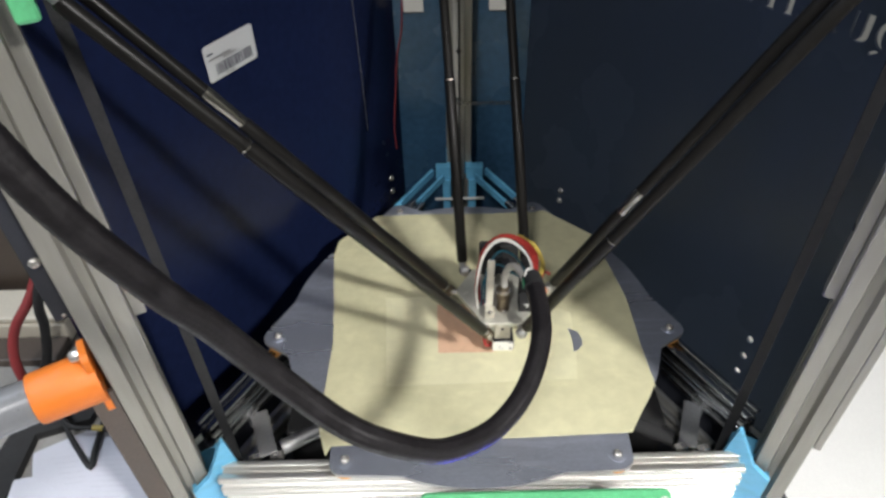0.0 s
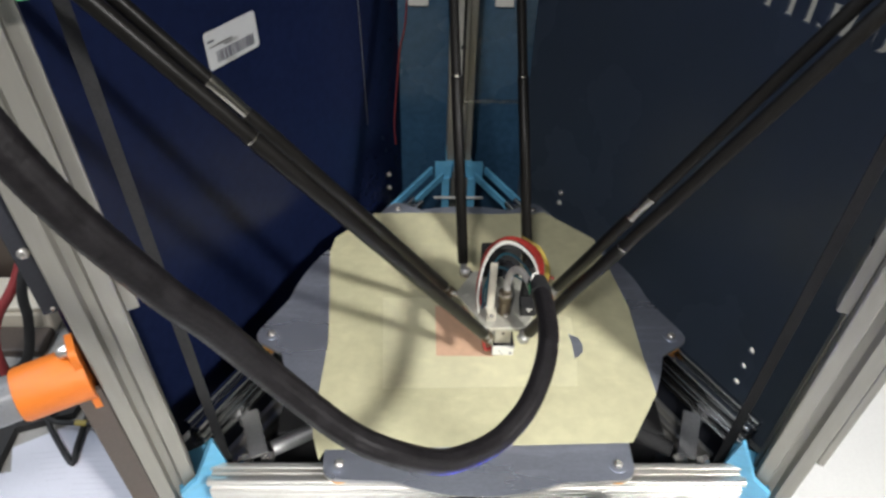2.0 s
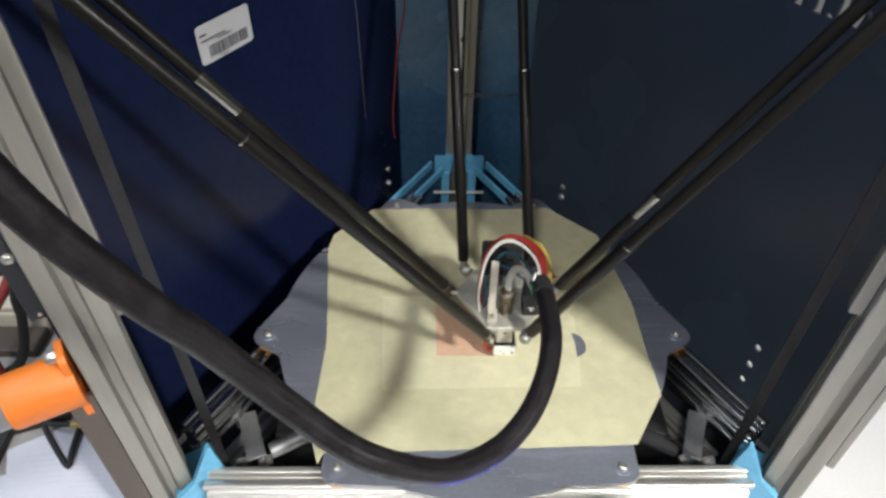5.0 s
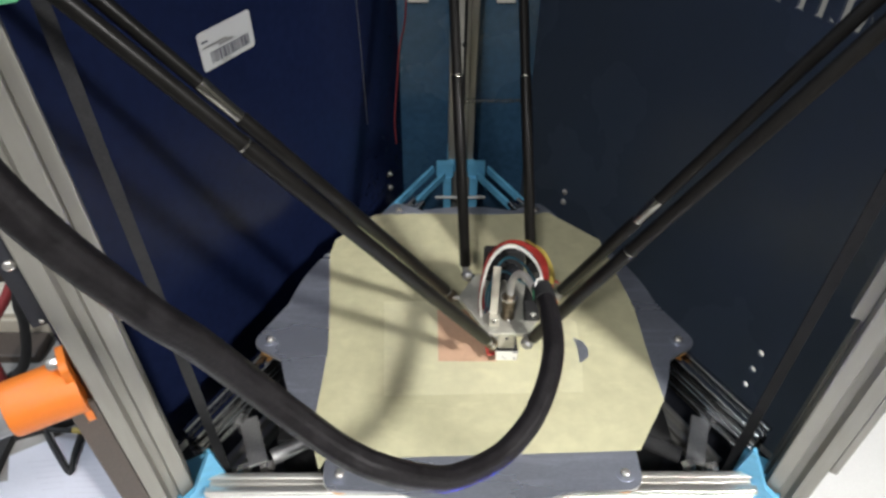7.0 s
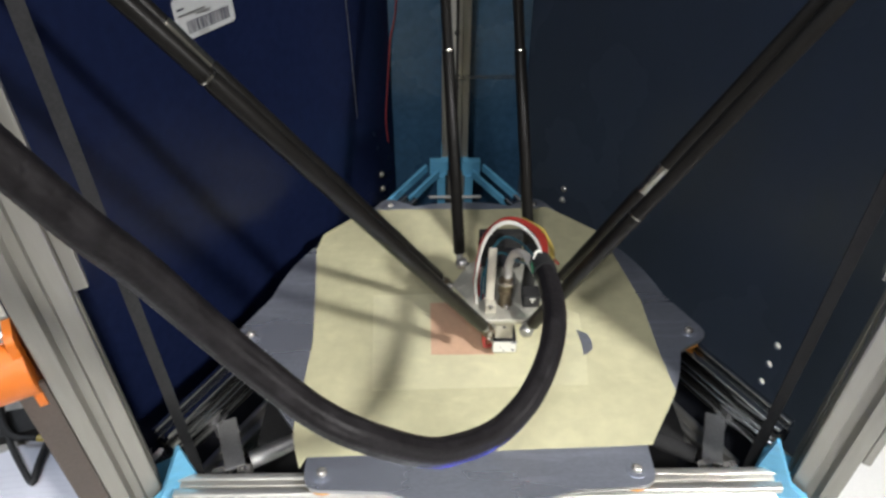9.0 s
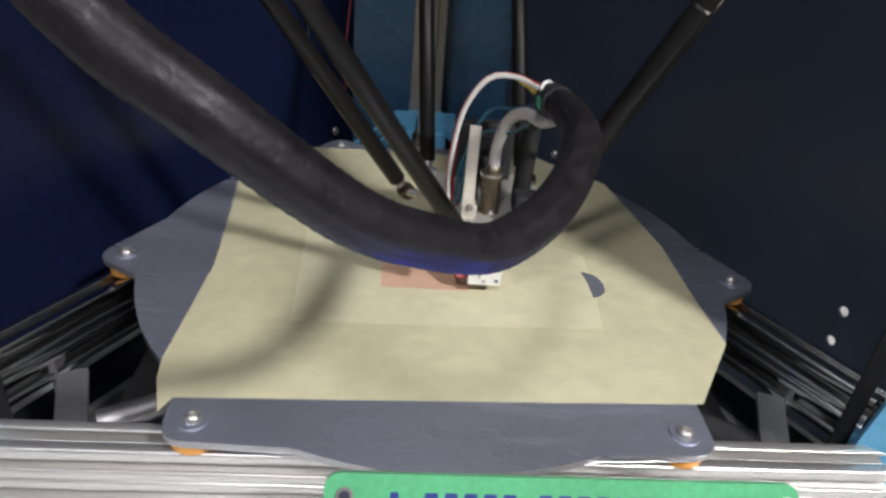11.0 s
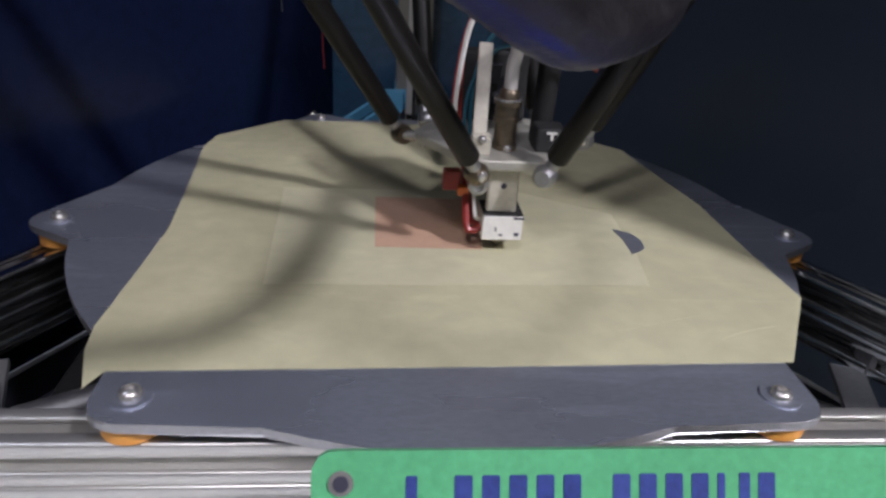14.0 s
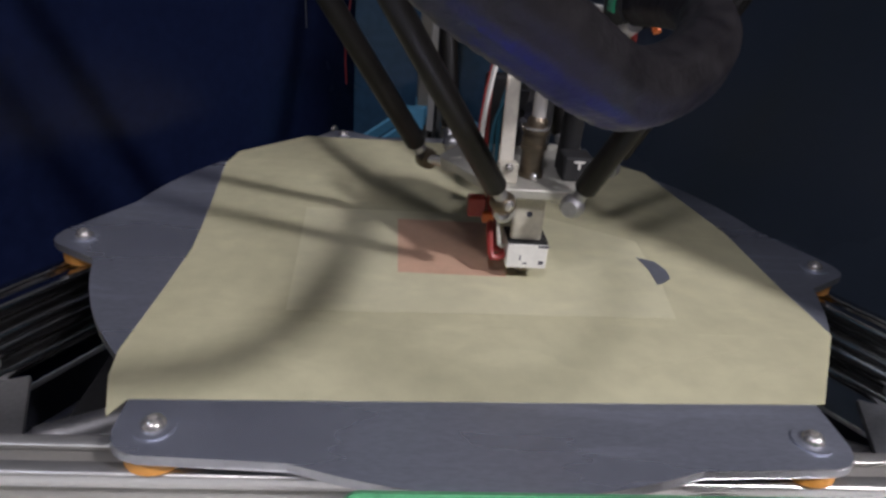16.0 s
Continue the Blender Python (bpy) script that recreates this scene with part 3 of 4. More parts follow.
part("red_patch", sheet([(-0.0345, 0.0180), (-0.0338, -0.0440), (0.018, -0.0445), (0.019, 0.0180)], 0.0005, 0, 0.00015), RED_TAPE, bed, "pale red tape patch")
part("tear", sheet([(0.0905, -0.0170), (0.0990, -0.0215), (0.1020, -0.0300), (0.1010, -0.0390), (0.0960, -0.0440), (0.0920, -0.0460), (0.0925, -0.0300)], 0.0005, 0, 0.0001),
     BED, bed, "bare metal where the tape is torn")

for pts in ([(0.062, -0.1140), (0.086, -0.1060), (0.108, -0.0990)], [(0.105, -0.118), (0.118, -0.112), (0.132, -0.1085)]):
    bm = B()
    tube(bm, [(x, y, -0.00006) for x, y in pts], 0.00017, 6, 0.006)
    part("tape_crease", bm, TAPE, bed, "", True)

# ---------------------------------------------------------------- carriages and rods
EFF = Vector((0.0245, -0.0155, 0.045))
RAD, PAIR = 0.0355, 0.0325
CARR = {210: 0.380, 330: 0.4287, 90: 0.40}
CR = 0.248
for deg in TOWERS:
    u, v = radial(deg)
    zc = CARR[deg]
    base = u * CR + Vector((0, 0, zc))
    car = thing("carriage", base, "printed carriage that slides on a column's rail", "carriage", "carriages")
    m = turned(deg)
    bm = B()
    box(bm, (CR + 0.004, -0.030, zc - 0.016), (0.2632, 0.030, zc + 0.030), 0.002, m)
    part("body", bm, GREEN, car, "green plastic carriage block")
    for sgn in (1, -1):
        bm = B()
        a = base + v * 0.024 * sgn
        cyl(bm, a, base + v * (PAIR - 0.004) * sgn, 0.0035, 12)
        part("stud", bm, STEEL, car)


def rod(a, b, silver, ring, label):
    a, b = Vector(a), Vector(b)
    r = thing("arm_rod", a, label, "rod", "diagonal rods")
    w = (b - a).normalized()
    length = (b - a).length
    bm = B()
    lathe(bm, a + w * 0.008, a + w * (length - 0.008), [(0, 0.0038), (0.004, 0.0050), (ring, 0.0050), (ring + 0.004, 0.0044), (0.996, 0.0045), (1, 0.0036)], 18)
    part("rod_tube", bm, CARBON, r, "black rod tube", True)
    # a highlight on the rod, built as a short bright metal band
    if silver:
        bm = B()
        lathe(bm, a + w * length * silver[0], a + w * length * silver[1], [(0, 0.0044), (0.5, 0.0046), (0.93, 0.0050), (1, 0.0045)], 18)
        part("highlight_band", bm, BARE_STEEL, r, "bright band standing in for a highlight on the rod", True)
    for c, s in ((a, 1), (b, -1)):
        bm = B()
        ball(bm, c, 0.0044)
        part("ball_joint", bm, STEEL, r, "bright steel ball joint", True)
        bm = B()
        cyl(bm, c + w * s * 0.003, c + w * s * 0.013, 0.0030, 12, 0.0034)
        part("joint_shank", bm, DULL, r, "", True)
    if not silver:
        bm = B()
        cyl(bm, a + w * length * ring, a + w * (length * ring + 0.0013), 0.0052, 18)
        part("clamp_ring", bm, BARE_STEEL, r, "thin bright ring", True)


for deg in TOWERS:
    u, v = radial(deg)
    hp = PAIR if deg != 90 else 0.030
    c = EFF + (Vector((-0.003, 0, 0)) if deg == 90 else Vector((0, 0, 0)))
    for sgn in (1, -1):
        a = c + u * RAD + v * (hp if deg != 330 else 0.0312) * sgn
        b = u * CR + v * (hp if deg != 330 else 0.0291) * sgn + Vector((0, 0, CARR[deg]))
        far = (deg == 210 and sgn == -1) or (deg == 330 and sgn == 1)
        # share of the rod's length that the highlight band takes
        sleeve = {210: (0.640, 0.720), 330: (0.270, 0.345), 90: None}[deg] if far else None
        rod(a, b, sleeve, sleeve[0] if sleeve else {210: 0.70, 330: 0.335, 90: 0.42}[deg], "black diagonal rod from the print head to a carriage")
# spring between the two rear rods
bm = B()
coil = []
for k in range(0, 145):
    q = k / 144
    coil.append((-0.0150 + 0.0540 * q, 0.1050 + 0.0018 * math.cos(k * math.pi / 4), 0.1765 + 0.0018 * math.sin(k * math.pi / 4)))
tube(bm, coil, 0.0004, 5, 0.004)
solid("spring", bm, BARE_STEEL, "thin steel spring stretched between two rods", "spring", smooth=True)
# white clips high on the rear panel
for xa, xb in ((-0.067, -0.044), (0.031, 0.052)):
    bm = B()
    box(bm, (xa, 0.3075, 0.183), (xb, 0.3125, 0.222), 0.0012)
    clip_ob = part("cable_clip", bm, WHITE, frame_thing, "white plastic cable clip")

# ---------------------------------------------------------------- the print head
head = thing("effector", (EFF.x, EFF.y, 0.006), "metal print head plate with hot end, fan and coloured wires", "print head")
hexa = []
for deg in (210, 330, 450):
    u, v = radial(deg)
    for sgn in (-1, 1):
        for du, dv in ((-0.003, 0.0), (0.0, -0.0035 * sgn)):
            q = u * (RAD - 0.002 + du) + v * ((PAIR - 0.0065) * sgn + dv)
            hexa.append((EFF.x + q.x, EFF.y + q.y, math.atan2(q.y, q.x)))
hexa = [(x, y) for x, y, a in sorted(hexa, key=lambda h: h[2])]
bm = B()
prism(bm, hexa, 0.0440, 0.0485)
bmesh.ops.bevel(bm, geom=[e for e in bm.edges], offset=0.0005, segments=1, affect="EDGES")
part("head_plate", bm, PLATE, head, "pale aluminium head plate")
for deg in TOWERS:
    u, v = radial(deg)
    for sgn in (1, -1):
        a = EFF + u * (RAD - 0.008) + v * (PAIR - 0.012) * sgn
        b = EFF + u * RAD + v * (PAIR - 0.003) * sgn
        bm = B()
        box(bm, (-0.0045, -0.004, -0.004), (0.0045, 0.004, 0.004), 0.0012, Matrix.Translation(a) @ turned(deg))
        arm = part("joint_block", bm, PLATE, head, "small aluminium joint block")
        bm = B()
        cyl(bm, a, b, 0.0027, 12)
        part("joint_stud", bm, STEEL, arm, "", True)
        bm = B()
        lathe(bm, b - v * 0.002 * sgn, b + v * 0.0065 * sgn, [(0, 0.0046), (0.3, 0.0052), (0.7, 0.0052), (1, 0.0034)], 14)
        part("joint_cup", bm, BRASS if deg == 210 else DULL, arm, "", True)

HX, HY = 0.0250, -0.0400
# heater block in white insulation with a black top
bm = B()
box(bm, (HX - 0.0090, HY - 0.0095, 0.0080), (HX + 0.0100, HY + 0.0085, 0.0205), 0.0007)
blk = part("heater_block", bm, CERAMIC, head, "white insulated heater block with dark marks")
bm = B()
box(bm, (HX - 0.0088, HY - 0.0093, 0.0203), (HX + 0.0098, HY + 0.0083, 0.0213), 0.0002)
part("block_top", bm, RUBBER, blk, "black top of the heater block")
for x, z, w, h in ((-0.003, 0.0125, 0.0006, 0.0022), (-0.0012, 0.0105, 0.002, 0.0006), (0.0062, 0.0105, 0.0022, 0.0016), (0.0052, 0.0190, 0.005, 0.0010)):
    bm = B()
    box(bm, (HX + x, HY - 0.00975, z), (HX + x + w, HY - 0.0094, z + h))
    part("dark_mark", bm, LABEL_INK, blk)
bm = B()
lathe(bm, (HX, HY + 0.001, 0.0008), (HX, HY + 0.001, 0.0082), [(0, 0.0008), (0.35, 0.0030), (0.36, 0.0038), (1, 0.0038)], 12)
part("nozzle", bm, BRASS, blk, "brass nozzle", True)
# pale mount between the head plate and the block, with a dark hole
bm = B()
box(bm, (HX - 0.0078, -0.0470, 0.0213), (HX + 0.0066, -0.0430, 0.0440), 0.0012)
mount = part("mount", bm, IVORY, head, "pale plastic mount with a round hole")
bm = B()
cyl(bm, (HX - 0.0005, -0.0471, 0.0345), (HX - 0.0005, -0.0468, 0.0345), 0.0014, 14)
part("mount_hole", bm, LABEL_INK, mount)
bm = B()
cyl(bm, (HX, HY + 0.002, 0.0213), (HX, HY + 0.002, 0.044), 0.0045, 16)
part("heat_break", bm, DULL, mount, "", True)
bm = B()
lathe(bm, (HX - 0.0125, -0.0420, 0.0350), (HX - 0.0125, -0.0490, 0.0345), [(0, 0.0048), (0.55, 0.0050), (0.9, 0.0046), (1, 0.0030), (1, 0.0026), (0.8, 0.0024)], 18)
part("clamp_bolt", bm, DULL, head, "round steel bolt under the plate", True)
# hot end body and fitting above the plate
HOT = [(HX + 0.0, HY + 0.006, 0.0485), (HX - 0.0003, HY + 0.0060, 0.0690)]
bm = B()
lathe(bm, HOT[0], HOT[1], [(0, 0.0058), (0.12, 0.0058), (0.13, 0.0051), (0.62, 0.0051), (0.63, 0.0060), (0.74, 0.0060), (0.75, 0.0052), (0.86, 0.0056), (1, 0.0050)], 20)
hot = part("hot_end", bm, BRASS, head, "brown metal hot end tube", True)
bm = B()
lathe(bm, HOT[1], Vector(HOT[1]) + Vector((0.0008, 0, 0.0072)), [(0, 0.0062), (0.35, 0.0064), (0.4, 0.0046), (0.8, 0.0046), (1, 0.0034)], 16)
part("tube_fitting", bm, BRASS, hot, "dark tube fitting", True)
ring_at = Vector(HOT[1]) + Vector((0, 0, 0.0022))
bm = B()
cyl(bm, ring_at, ring_at + Vector((0, 0, 0.0009)), 0.0066, 20)
part("collar_ring", bm, STEEL, hot, "thin bright collar", True)
bm = B()
ball(bm, (HX + 0.0005, -0.0405, 0.0500), 0.0022, 10)
part("plate_screw", bm, STEEL, head, "", True)
bm = B()
tube(bm, [(HX + 0.0003, -0.0340, 0.0750), (HX + 0.0010, -0.0330, 0.0880), (HX + 0.0040, -0.0400, 0.1040), (HX + 0.0095, -0.0540, 0.1130), (0.0385, -0.0760, 0.1170), (0.0400, -0.0950, 0.1250)], 0.0031, 12, 0.003)
part("feed_tube", bm, PTFE, head, "cloudy white filament tube", True)
# upright white lever and its foot
bm = B()
box(bm, (-0.0032, -0.0014, 0), (0.0032, 0.0014, 0.0490), 0.0006, look((0.0120, -0.0410, 0.0490), (0.0150, -0.0180, 0.0960)) @ Matrix.Rotation(radians(180), 4, "X"))
lever = part("lever", bm, IVORY, head, "upright ivory plastic lever")
bm = B()
box(bm, (0.0085, -0.0460, 0.0485), (0.0170, -0.0385, 0.0570), 0.0008)
part("lever_foot", bm, IVORY, lever)
bm = B()
ball(bm, (0.0127, -0.0465, 0.0560), 0.0020, 10)
part("lever_screw", bm, STEEL, lever, "", True)
# black fan at the back of the head
bm = B()
box(bm, (0.0060, 0.0080, 0.0490), (0.0420, 0.0170, 0.0850), 0.0020)
fan = part("fan", bm, RUBBER, head, "black square cooling fan")
for k in range(7):
    a = k * 2 * math.pi / 7
    bm = B()
    m = Matrix.Translation((0.0240, 0.0074, 0.0670)) @ Matrix.Rotation(a, 4, "Y") @ Matrix.Rotation(radians(30), 4, "X")
    box(bm, (-0.0028, -0.0006, 0.003), (0.0028, 0.0006, 0.0150), 0.0003, m)
    part("fan_blade", bm, BASE_MAT, fan)
# black sensor on the other side
bm = B()
box(bm, (0.0385, -0.0400, 0.0485), (0.0520, -0.0260, 0.0600), 0.0012)
sens = part("sensor", bm, RUBBER, head, "black sensor block with a pale mark")
bm = B()
box(bm, (0.0430, -0.0403, 0.0575), (0.0480, -0.0400, 0.0585))
box(bm, (0.0450, -0.0403, 0.0545), (0.0462, -0.0400, 0.0576))
part("pale_mark", bm, WHITE, sens)
bm = B()
cyl(bm, (0.0445, -0.0200, 0.0485), (0.0450, -0.0230, 0.0960), 0.0052, 16)
part("sensor_tube", bm, RUBBER, head, "black sensor tube", True)
# wires that arch over the head into the sleeve
JX, JY, JZ = 0.0405, -0.0850, 0.1290


def wire(pts, r, mat, label):
    bm = B()
    tube(bm, pts, r, 7, 0.004)
    part("wire", bm, mat, head, label, True)


arch = [(0.0025, -0.0330, 0.0490), (0.0012, -0.0300, 0.0700), (0.0060, -0.0260, 0.1020), (0.0170, -0.0270, 0.1215), (0.0300, -0.0330, 0.1255), (0.0410, -0.0520, 0.1250), (JX + 0.0015, JY, JZ)]


def shifted(dx, dy, dz):
    return [(x + dx * (1 - i / 6), y + dy * (1 - i / 6) + dy * 0.3, z + dz * (1 - i / 8)) for i, (x, y, z) in enumerate(arch)]


wire(shifted(0, 0, 0), 0.0009, WHITE, "white wire")
wire(shifted(0.0004, -0.0010, -0.0016), 0.0009, WHITE, "white wire")
for k in range(4):
    wire([(x + (0.0012 + 0.0012 * k) * max(-0.2, (i - 2) / 2) + (0.0035 if k and i < 2 else 0), y + 0.0050 + 0.0016 * k, z - 0.0010 - 0.0009 * k) for i, (x, y, z) in enumerate(arch[:6])] + [(JX + 0.003, JY, JZ)], 0.0010, REDWIRE, "red wire")
wire([(0.0090, -0.0290, 0.0500), (0.0110, -0.0200, 0.0800), (0.0210, -0.0180, 0.1010), (0.0330, -0.0320, 0.1080), (JX, JY, JZ)], 0.0010, TEALWIRE, "dark teal wire")
wire([(0.0060, -0.0320, 0.0500), (0.0080, -0.0240, 0.0720), (0.0190, -0.0220, 0.0900), (0.0320, -0.0450, 0.1000), (JX, JY, JZ)], 0.0009, TEALWIRE, "dark teal wire")
for k in range(4):
    o = 0.0022 * k
    wire([(0.0360 + o, -0.0150 - o, 0.1180), (0.0440 + o, -0.0140 - o, 0.1120), (0.0510 + o * 0.6, -0.0250 - o, 0.1090), (0.0530 + o * 0.3, -0.0450 - o, 0.1120), (JX + 0.004, JY, JZ)], 0.0006, YELLOWWIRE, "yellow wire")
wire([(0.0640, -0.0300, 0.0850), (0.0560, -0.0480, 0.1040), (0.0490, -0.0700, 0.1180), (JX, JY, JZ)], 0.0013, REDWIRE, "red wire")
wire([(0.0500, -0.0900, 0.1220), (0.0490, -0.0880, 0.1250), (0.0450, -0.0870, 0.1290), (JX, JY - 0.002, JZ + 0.001)], 0.0016, ORANGEWIRE, "orange wire")
wire([(0.0360, -0.0880, 0.1270), (0.0350, -0.0820, 0.1340), (0.0385, -0.0770, 0.1360), (0.0430, -0.0840, 0.1330), (0.0440, -0.0920, 0.1270)], 0.0009, WHITE, "white wire loop")
bm = B()
box(bm, (JX - 0.0075, JY - 0.006, JZ - 0.002), (JX - 0.0020, JY + 0.002, JZ + 0.003), 0.0008)
part("connector", bm, GREENWIRE, head, "green wire connector")
# heater leads and red clip beside the block
wire([(HX - 0.0088, HY - 0.004, 0.0125), (HX - 0.0150, HY - 0.005, 0.0110), (HX - 0.0165, HY + 0.001, 0.0220), (HX - 0.0170, HY + 0.010, 0.0380), (HX - 0.018, HY + 0.012, 0.050)], 0.0017, REDWIRE, "red heater lead")
wire([(HX - 0.0088, HY + 0.001, 0.0130), (HX - 0.0135, HY + 0.001, 0.0130), (HX - 0.0145, HY + 0.006, 0.0230), (HX - 0.0150, HY + 0.014, 0.0380), (HX - 0.016, HY + 0.014, 0.050)], 0.0017, REDWIRE, "red heater lead")
wire([(HX - 0.0088, HY - 0.002, 0.0160), (HX - 0.0120, HY - 0.003, 0.0170), (HX - 0.0130, HY + 0.002, 0.0280), (HX - 0.0140, HY + 0.010, 0.0400), (HX - 0.015, HY + 0.012, 0.050)], 0.0010, WHITE, "white sensor lead")
bm = B()
box(bm, (HX - 0.0275, HY + 0.004, 0.0270), (HX - 0.0190, HY + 0.010, 0.0370), 0.0010, None)
part("terminal", bm, REDWIRE, head, "red wire terminal")
bm = B()
box(bm, (HX - 0.0205, HY + 0.002, 0.0250), (HX - 0.0150, HY + 0.0065, 0.0300), 0.0008, None)
part("terminal", bm, ORANGEWIRE, head, "orange wire terminal")

# ---------------------------------------------------------------- the black cable sleeve
hose = [(0.0405, -0.0830, 0.1290), (0.0418, -0.1055, 0.1325), (0.0404, -0.1380, 0.1350), (0.0336, -0.1655, 0.1330), (0.0225, -0.1888, 0.1298), (0.0110, -0.2038, 0.1278), (-0.0010, -0.2155, 0.1285),
        (-0.0168, -0.2292, 0.1375), (-0.0346, -0.2405, 0.1495), (-0.060, -0.2490, 0.1735), (-0.080, -0.2480, 0.1890), (-0.1000, -0.2450, 0.2120), (-0.1150, -0.2440, 0.2340),
        (-0.130, -0.2480, 0.2660), (-0.144, -0.2540, 0.2960), (-0.168, -0.2600, 0.3550), (-0.198, -0.2500, 0.4400), (-0.2200, -0.2100, 0.5300), (-0.2300, -0.1720, 0.5900)]
hose_thing = thing("cable_sleeve", hose[0], "black ribbed cable sleeve hanging from the frame to the head", "cable sleeve")
bm = B()
tube(bm, hose, 0.0069, 60, 0.0016, 0.00008, lobes=0.05)
part("sleeve", bm, BLACK, hose_thing, "", True)
bm = B()
tube(bm, [(0.0400, -0.0790, 0.1283), (0.0405, -0.0830, 0.1290), (0.0412, -0.0940, 0.1308)], 0.0076, 24, 0.002, 0.00015)
part("tape_wrap", bm, RUBBER, hose_thing, "black tape wound round the end", True)

# ---------------------------------------------------------------- the display in front
TILT = radians(30)
DT = Vector((0.046, -0.1890, 0.0110))
disp_m = Matrix.Translation(DT) @ Matrix.Rotation(-TILT, 4, "X")  # x along the top edge, z up the plate, -y towards the user
disp = thing("display", (0.046, -0.23, -0.1), "green display unit with a glowing blue screen on the front bar", "display")


def rounded(x0, x1, z0, z1, r):
    out = []
    for cx, cz, a in ((x1 - r, z1 - r, 0), (x0 + r, z1 - r, 90), (x0 + r, z0 + r, 180), (x1 - r, z0 + r, 270)):
        out += [(cx + r * math.cos(radians(a + 18 * k)), cz + r * math.sin(radians(a + 18 * k))) for k in range(6)]
    return out


to_plate = disp_m @ Matrix.Rotation(radians(90), 4, "X")  # outline x, y -> x, z of the plate
bm = B()
prism(bm, rounded(-0.0945, 0.0945, -0.085, 0.0, 0.006), 0.0, 0.003, to_plate)
face = part("faceplate", bm, GREEN, disp, "mottled green faceplate")
bm = B()
prism(bm, rounded(-0.0735, 0.085, -0.075, -0.0200, 0.001), 0.003, 0.0038, to_plate)
part("screen", bm, SCREEN, disp, "glowing blue screen")
bm = B()
box(bm, (-0.085, 0.0, -0.080), (0.085, 0.012, -0.012), 0.002, disp_m)
part("housing", bm, RUBBER, disp)
for x in (-0.0865, 0.0895):
    c = disp_m @ Vector((x, -0.0030, -0.0085))
    up = disp_m.to_3x3() @ Vector((0, -1, 0))
    bm = B()
    cyl(bm, c, c + up * 0.0010, 0.0034, 20)
    w = part("washer", bm, WHITE if x > 0 else STEEL, face, "pale washer")
    bm = B()
    cyl(bm, c + up * 0.0010, c + up * 0.0016, 0.0021, 14)
    part("screw", bm, LABEL_INK, w)
# the name on the plate, as plain bars of its size
GAPS = (0, 1.75, 2.75, 3.75, 4.75, 5.75, 7.6, 8.6, 9.6, 10.6, 11.6, 12.45, 13.2)
for k, g in enumerate(GAPS):
    x = -0.0690 + g * 0.00765
    w = 0.0022 if k in (10,) else (0.0032 if k in (0, 11) else 0.0050)
    bm = B()
    prism(bm, rounded(x, x + w, -0.0148, -0.0068, 0.0006), 0.0030, 0.0033, to_plate)
    part("letter_bar", bm, LETTER, face)
for sx in (-0.06, 0.06):
    bm = B()
    box(bm, (0.046 + sx - 0.008, -0.226, -0.075), (0.046 + sx + 0.008, -0.1625, -0.068), 0.001)
    part("bracket", bm, DULL, disp)

# ---------------------------------------------------------------- below the bed: steel clamps
for sx, lab in ((-1, "flat steel bracket with bright nuts below the bed"), (1, "flat grey bracket in the shade below the bed")):
    cl = thing("clamp", (sx * 0.195, -0.10, -0.055), lab, "bracket", "brackets below the bed")
    bm = B()
    q0, q1 = Vector((sx * 0.2060, -0.0700, -0.050)), Vector((sx * 0.1880, -0.1150, -0.050))
    m, ln = frame_along(q0, q1)
    box(bm, (-0.008, -0.0015, 0), (0.008, 0.0015, ln), 0.0004, m @ Matrix.Rotation(0, 4, "Z"))
    part("flat_bar", bm, DULL, cl)
    bm = B()
    box(bm, (sx * 0.2125 - 0.002, -0.078, -0.062), (sx * 0.2125 + 0.002, -0.066, -0.036), 0.0005)
    part("bar_end", bm, DULL, cl)
    for x, y in ((0.2010, -0.1190), (0.1815, -0.1170)):
        bm = B()
        lathe(bm, (sx * x - 0.004, y, -0.054), (sx * x + 0.006, y + 0.002, -0.052), [(0, 0.0050), (0.5, 0.0056), (1, 0.0050)], 6)
        part("nut", bm, STEEL, cl, "bright nut")
    bm = B()
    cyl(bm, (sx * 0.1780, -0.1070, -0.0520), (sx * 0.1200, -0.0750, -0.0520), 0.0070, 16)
    # the right bar is coloured nearly black to stand in for shade
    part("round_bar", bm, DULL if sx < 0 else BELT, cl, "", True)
    bm = B()
    box(bm, (sx * 0.150 - 0.03, -0.085, TZ + 0.004), (sx * 0.150 + 0.03, -0.03, -0.062), 0.002)
    part("motor", bm, RUBBER, cl, "black motor block")

# ---------------------------------------------------------------- red lead and thin line on the panels
bm = B()
tube(bm, [(-0.066, 0.3095, 0.260), (-0.0700, 0.3095, 0.1700), (-0.0780, 0.3080, 0.1300), (-0.0820, 0.2980, 0.090), (-0.0860, 0.2900, 0.0450), (-0.0850, 0.2900, 0.0120)], 0.0008, 6, 0.006)
solid("red_lead", bm, RED_CORD, "thin dull red wire hanging beside the rear column", "wire", smooth=True)
n, d = panel_map(False)
bm = B()
tube(bm, [d * 0.152 + n * 0.2235 + Vector((0, 0, 0.30)), d * 0.156 + n * 0.2235 + Vector((0, 0, 0.18)), d * 0.158 + n * 0.2235 + Vector((0, 0, 0.065))], 0.0004, 5, 0.02)
solid("thin_line", bm, DULL, "thin pale line hanging in front of the blue panel", "wire", smooth=True)

# paper label on the blue panel
lab = thing("label", n * WALL + d * 0.025 + Vector((0, 0, 0.23)), "white barcode label stuck on the blue panel", "label")
lm = Matrix(((d.x, -n.x, 0, 0), (d.y, -n.y, 0, 0), (0, 0, 1, 0), (0, 0, 0, 1)))
base = n * (WALL - 0.0002)


